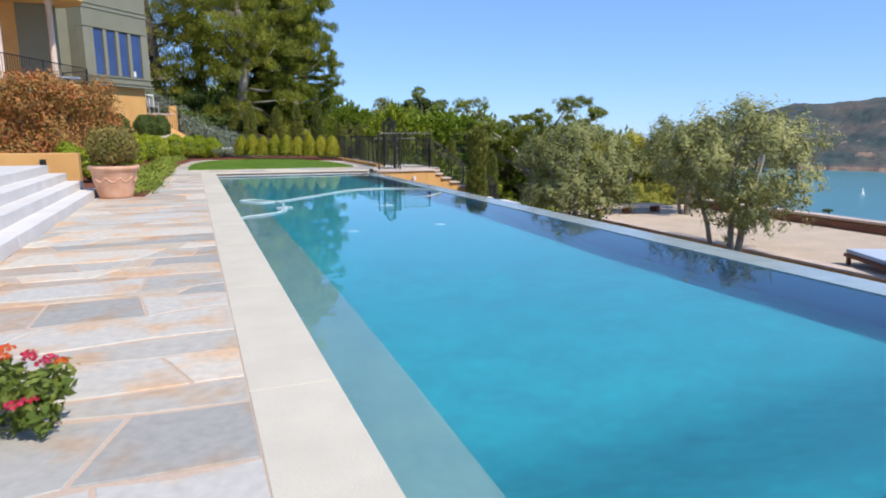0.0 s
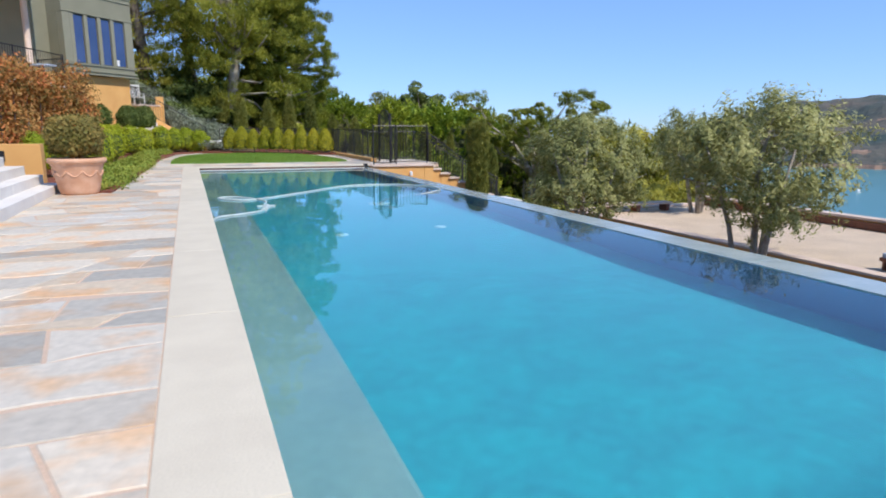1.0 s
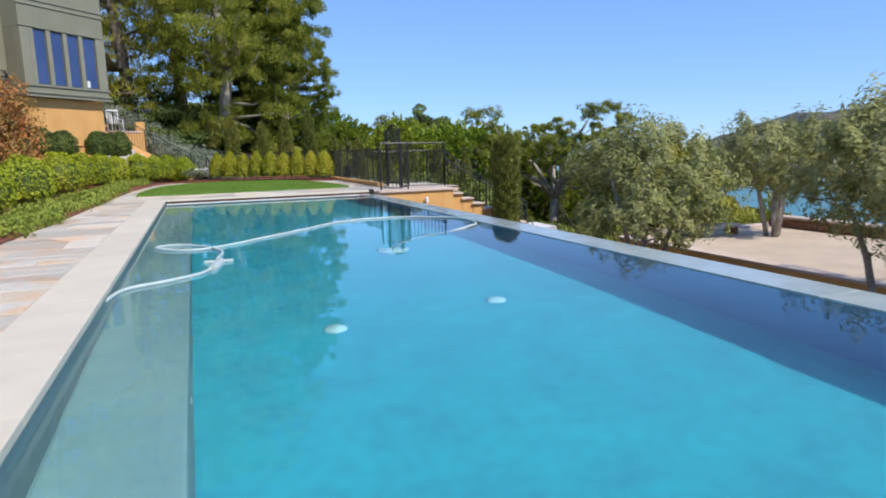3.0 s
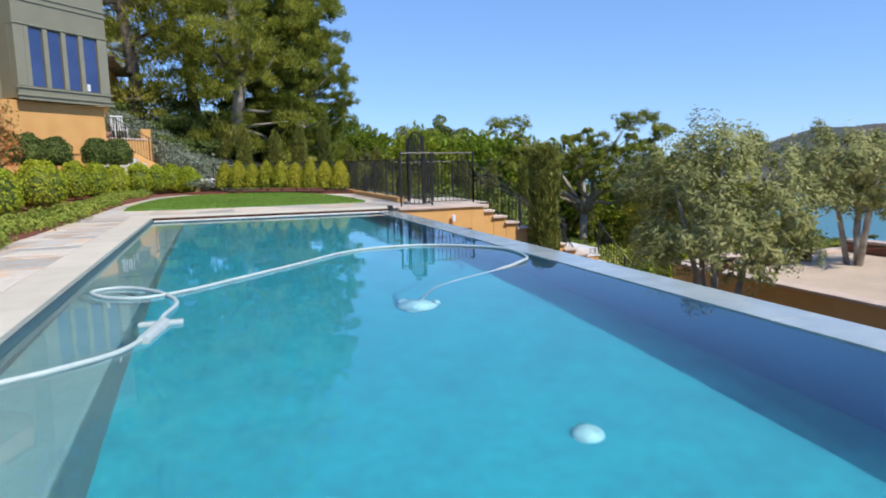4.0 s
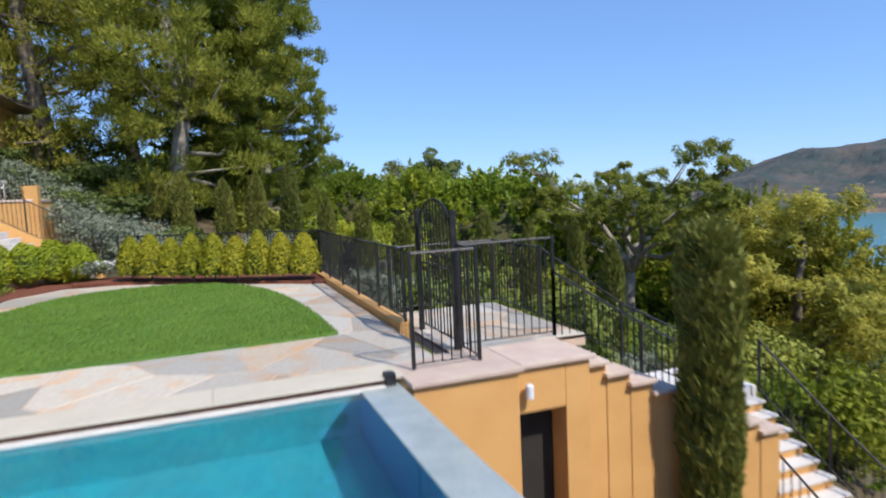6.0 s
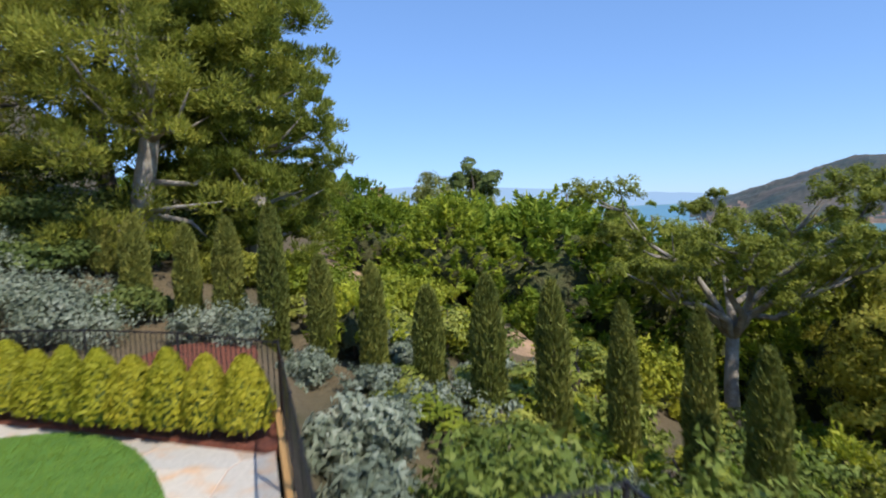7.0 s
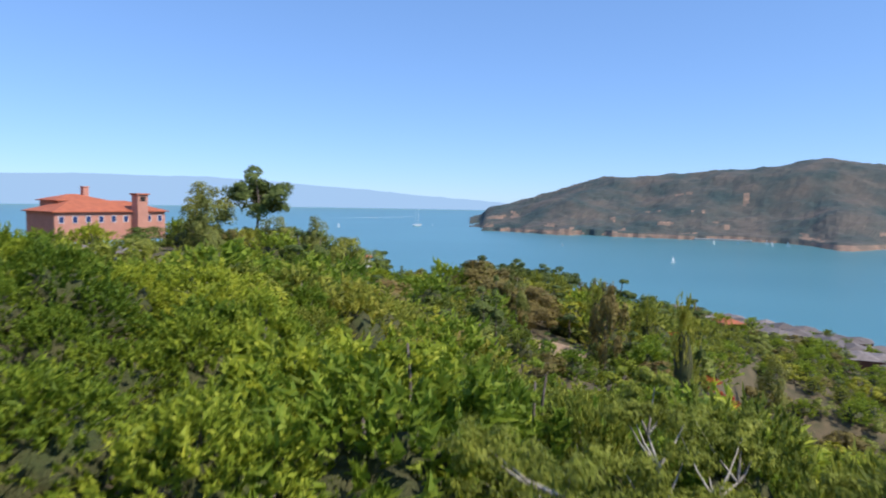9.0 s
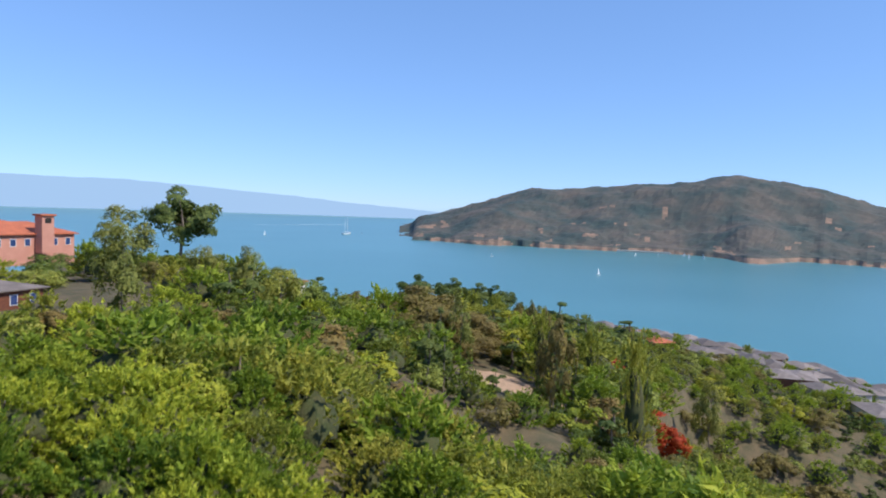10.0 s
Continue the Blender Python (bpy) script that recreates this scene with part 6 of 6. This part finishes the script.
part("side_wall", Solid().add([(-2.6, 37.9, -0.1), (1.35, 37.9, -0.1), (1.35, 38.25, -0.1), (-2.6, 38.25, -0.1), (-2.6, 37.9, 2.6), (1.35, 37.9, 0.32), (1.35, 38.25, 0.32), (-2.6, 38.25, 2.6)],
                              [(0, 3, 2, 1), (4, 5, 6, 7), (0, 1, 5, 4), (1, 2, 6, 5), (2, 3, 7, 6), (3, 0, 4, 7)]).mesh("side_wall", STUCCO), garden_steps)
chair = thing("rocking_chair", "white painted slatted rocking chair on the patio", "chair", (-2.05, 40.7, 2.5), rz=25)
for sx in (-0.27, 0.27):
    part("rocker", Solid().tube([(sx, -0.45 + 0.09 * k, 0.03 + 0.10 * (abs(k - 5) / 5) ** 2) for k in range(11)], 0.022, 6).mesh("rocker", WHITEP), chair)
    part("leg", Solid().tube([(sx, -0.25, 0.04), (sx, -0.25, 0.62)], 0.022, 6).mesh("leg", WHITEP), chair)
    part("leg", Solid().tube([(sx, 0.25, 0.04), (sx, 0.36, 1.12)], 0.022, 6).mesh("leg", WHITEP), chair)
    part("armrest", Solid().box(sx - 0.05, -0.32, 0.61, sx + 0.05, 0.30, 0.64).mesh("armrest", WHITEP, bevel=0.008), chair)
part("seat", Solid().box(-0.27, -0.27, 0.40, 0.27, 0.27, 0.44).mesh("seat", WHITEP, bevel=0.01), chair)
for k in range(6):
    part("back_slat", Solid().tube([(-0.22 + 0.088 * k, 0.27, 0.44), (-0.22 + 0.088 * k, 0.35, 1.06)], 0.022, 4).mesh("back_slat", WHITEP), chair)
part("top_rail", Solid().tube([(-0.29, 0.36, 1.08), (0.29, 0.36, 1.08)], 0.035, 6).mesh("top_rail", WHITEP), chair)
solo("clay_bowl", Solid().lathe([(0.0, 0.0), (0.12, 0.0), (0.24, 0.2), (0.26, 0.3), (0.23, 0.3), (0.0, 0.2)], 24).mesh("clay_bowl", TERRA, True), "round terracotta bowl on the patio", "plant pot", at=pose(-2.6, 40.1, 2.5))

# white flowers by the steps
wf = thing("white_flowers", "low white-flowering plant at the foot of the steps", "flowers", (1.5, 35.9, 0.03))
P, D = clump_points(RNG.uniform(-1, 1, (12, 3)) * [0.5, 0.35, 0.1] + [0, 0, 0.3], [(0.2, 0.2, 0.18)] * 12, 110)
part("leaves", leaf_mesh("leaves", P, D, 0.08, 0.04, L_SILVER), wf)
P, D = clump_points(RNG.uniform(-1, 1, (14, 3)) * [0.5, 0.35, 0.1] + [0, 0, 0.5], [(0.10, 0.10, 0.06)] * 14, 26)
part("blossom", leaf_mesh("blossom", P, D, 0.045, 0.04, WHITEP), wf)


# ---- villas on the ridge ----
def hip_roof(x0, y0, x1, y1, z, h, over=0.6):
    x0, y0, x1, y1 = x0 - over, y0 - over, x1 + over, y1 + over
    w, d = x1 - x0, y1 - y0
    i = min(w, d) / 2
    a, b = ((x0 + i, (y0 + y1) / 2, z + h), (x1 - i, (y0 + y1) / 2, z + h)) if w >= d else (((x0 + x1) / 2, y0 + i, z + h), ((x0 + x1) / 2, y1 - i, z + h))
    fs = [(0, 1, 5, 4), (1, 2, 5), (2, 3, 4, 5), (3, 0, 4)] if w >= d else [(0, 1, 4), (1, 2, 5, 4), (2, 3, 5), (3, 0, 4, 5)]
    v = [(x0, y0, z), (x1, y0, z), (x1, y1, z), (x0, y1, z), a, b]
    return Solid().add(v, fs + [(3, 2, 1, 0)]).box(x0, y0, z - 0.18, x1, y1, z - 0.002)


def villa(loc, rz, w, d, h, wall, roof, rise, label, rows=1, chimney=True, name="villa"):
    ob = thing(name, label, "house", loc, "", rz=rz)
    part("wall", Solid().box(-w / 2, -d / 2, -3, w / 2, d / 2, h).mesh("wall", wall), ob)
    rf = part("roof", hip_roof(-w / 2, -d / 2, w / 2, d / 2, h + 0.02, rise).mesh("roof", roof), ob)
    n = max(2, int(w / 2.6))
    for r in range(rows):
        for k in range(n):
            x = -w / 2 + (k + 0.5) * w / n
            z = 0.8 + 2.9 * r
            win = part("window", Solid().box(x - 0.55, -d / 2 - 0.06, z, x + 0.55, -d / 2 - 0.003, z + 1.5).mesh("window", WHITEP), ob)
            part("pane", Solid().box(x - 0.45, -d / 2 - 0.09, z + 0.1, x + 0.45, -d / 2 - 0.062, z + 1.4).mesh("pane", GLASS), win)
    if chimney:
        part("chimney", Solid().box(w * 0.2, -0.6, h, w * 0.2 + 1.2, 0.6, h + rise + 1.6).box(w * 0.2 - 0.12, -0.72, h + rise + 1.6, w * 0.2 + 1.32, 0.72, h + rise + 1.8).mesh("chimney", wall), rf)
    return ob


main = villa((33.0, 192.0, 0.6), 20, 24, 12, 3.2, PINK, ROOFRED, 2.2, "pink stucco villa with red-tiled roofs on the ridge", 1, False)
villa((28.5, 196.0, 3.4), 20, 10, 8, 2.6, PINK, ROOFRED, 1.3, "upper storey of the pink villa under a red-tiled roof", 1, True)
ch = thing("villa_chimney", "tall square pink stucco chimney with a tiled cap", "chimney", (40.4, 187.0, 0.0), rz=20)
part("shaft", Solid().box(-1.2, -1.2, 0, 1.2, 1.2, 7.4).mesh("shaft", PINK, bevel=0.05), ch)
part("flue_opening", Solid().box(-0.6, -1.26, 6.0, 0.6, -1.205, 7.0).mesh("flue_opening", DARK), ch)
part("cap", Solid().box(-1.5, -1.5, 7.402, 1.5, 1.5, 7.75).mesh("cap", ROOFRED, bevel=0.05), ch)
villa((24.5, 148.0, -4.5), 25, 14, 9, 3.0, WOOD, ROOFGREY, 1.2, "low red-brown wooden house below the pink villa", 1, False)
villa((92.0, 182.0, -14.5), 40, 6, 6, 6.5, PALEWALL, ROOFRED, 1.0, "cream house among the trees on the slope", 2, False)
cw = thing("driveway_wall", "pale retaining wall with a fence beside a driveway", "garden wall", (52.6, 150.1, -4.6), rz=-35)
part("wall", Solid().box(-0.3, -5, -3, 0.3, 5, 3.0).mesh("wall", PALEWALL), cw)
for k in range(11):
    part("fence_post", Solid().box(-0.05, -5 + k - 0.04, 3.0, 0.05, -5 + k + 0.04, 4.6).mesh("fence_post", ROOFGREY), cw)
part("fence_panel", Solid().box(-0.02, -5, 3.05, 0.02, 5, 4.5).mesh("fence_panel", ROOFGREY), cw)

# ---- houses by the shore ----
hr = random.Random(5)
k = 0
for row in range(-3, 6):
    for col in range(11):
        x = 268 + row * 21 + hr.uniform(-6, 6) + col * 2.0
        y = 60 + col * 17 + hr.uniform(-4, 4)
        if x < 262 or hr.random() < 0.1:
            continue
        z = ground_z(x, y)
        tagged(villa((x, y, z + 0.6), hr.uniform(20, 70), hr.uniform(10, 17), hr.uniform(8, 11), hr.uniform(2.8, 4.5), PALEWALL if k % 3 else WOOD, ROOFGREY if k % 40 else ROOFRED, hr.uniform(1.2, 2.2),
              "low shore house with a weathered grey-brown roof", 1, False, "shore_house"), group="houses by the shore")
        k += 1
        for q in range(2):
            plant(hr.choice([4, 4, 0, 2, 6, 3]), x - 9 - 5 * q + hr.uniform(-2, 2), y + hr.uniform(-8, 8), hr.uniform(3.5, 7.5), hr.uniform(2.5, 4.5), far=True)


# ---- boats ----
def sailboat(x, y, length, rz, sails=True, masts=1):
    ob = thing("sailboat", "white sailing boat on the bay", "boat", (x, y, SEAZ), "boats on the bay", rz=rz)
    L = length
    hull = Solid().add([(-L / 2, -L * .13, L * .11), (L * .2, -L * .14, L * .11), (L / 2, 0, L * .14), (L * .2, L * .14, L * .11), (-L / 2, L * .13, L * .11), (-L * .45, -L * .08, -L * .03), (L * .15, -L * .08, -L * .03), (L * .4, 0, -L * .03), (L * .15, L * .08, -L * .03), (-L * .45, L * .08, -L * .03)],
                       [(0, 1, 2, 3, 4), (5, 9, 8, 7, 6), (0, 5, 6, 1), (1, 6, 7, 2), (2, 7, 8, 3), (3, 8, 9, 4), (4, 9, 5, 0)])
    part("hull", hull.mesh("hull", WHITEP), ob)
    for m in range(masts):
        mx = L * (0.08 - 0.3 * m)
        part("mast", Solid().tube([(mx, 0, L * .1), (mx, 0, L * 1.25 - L * 0.2 * m)], L * 0.012, 6).mesh("mast", WHITEP), ob)
        if sails:
            part("sail", Solid().add([(mx - L * .02, 0.02, L * .2), (mx - L * .45, L * .06, L * .2), (mx - L * .02, 0.02, L * 1.2), (mx - L * .02, -0.02, L * .2), (mx - L * .45, L * .06 - .04, L * .2), (mx - L * .02, -0.02, L * 1.2)], [(0, 1, 2), (5, 4, 3), (0, 2, 5, 3), (1, 4, 5, 2), (0, 3, 4, 1)]).mesh("sail", WHITEP), ob)
    return ob


sailboat(1062, 1583, 42, 20, False, 2)
for k, (x, y, L) in enumerate(((795, 1570, 11), (1115, 1581, 9), (884, 840, 7), (799, 551, 9), (1320, 697, 8), (1290, 720, 7), (1350, 690, 8), (1240, 745, 8), (560, 1500, 10), (1335, 640, 9), (1310, 660, 8))):
    sailboat(x, y, L, 30 + 47 * k, k not in (4,) or True)
WAKE = mat("boat_wake", (0.55, 0.62, 0.66), (0.3, 0.42, 0.47), 0.05, 0.5, 0.0, 0.3)
solo("boat_wake", Solid().prism([(1080, 2212), (1300, 2236), (1540, 2285), (1540, 2300), (1300, 2258)], SEAZ + 0.02, SEAZ + 0.4).mesh("boat_wake", WAKE), "white foam wake of a ferry", "wake", kind="structure")
solo("quay", Solid().box(-60, -6, 0, 60, 6, 4).mesh("quay", PALEWALL), "pale quay on the island shore", "quay", at=pose(1370, 800, SEAZ, 0, 0, -58))

# ---- flagstones, last ----
for base_ob, stones, top in PAVED:
    for poly, dz in stones:
        part("flagstone", Solid().prism(poly, top - 0.05, top + dz, 0.006).mesh("flagstone", FLAG), base_ob)
for ob_, _, _ in PROTO + PROTO_FAR:
    for o_ in list(ob_.children_recursive) + [ob_]:
        bpy.data.objects.remove(o_)
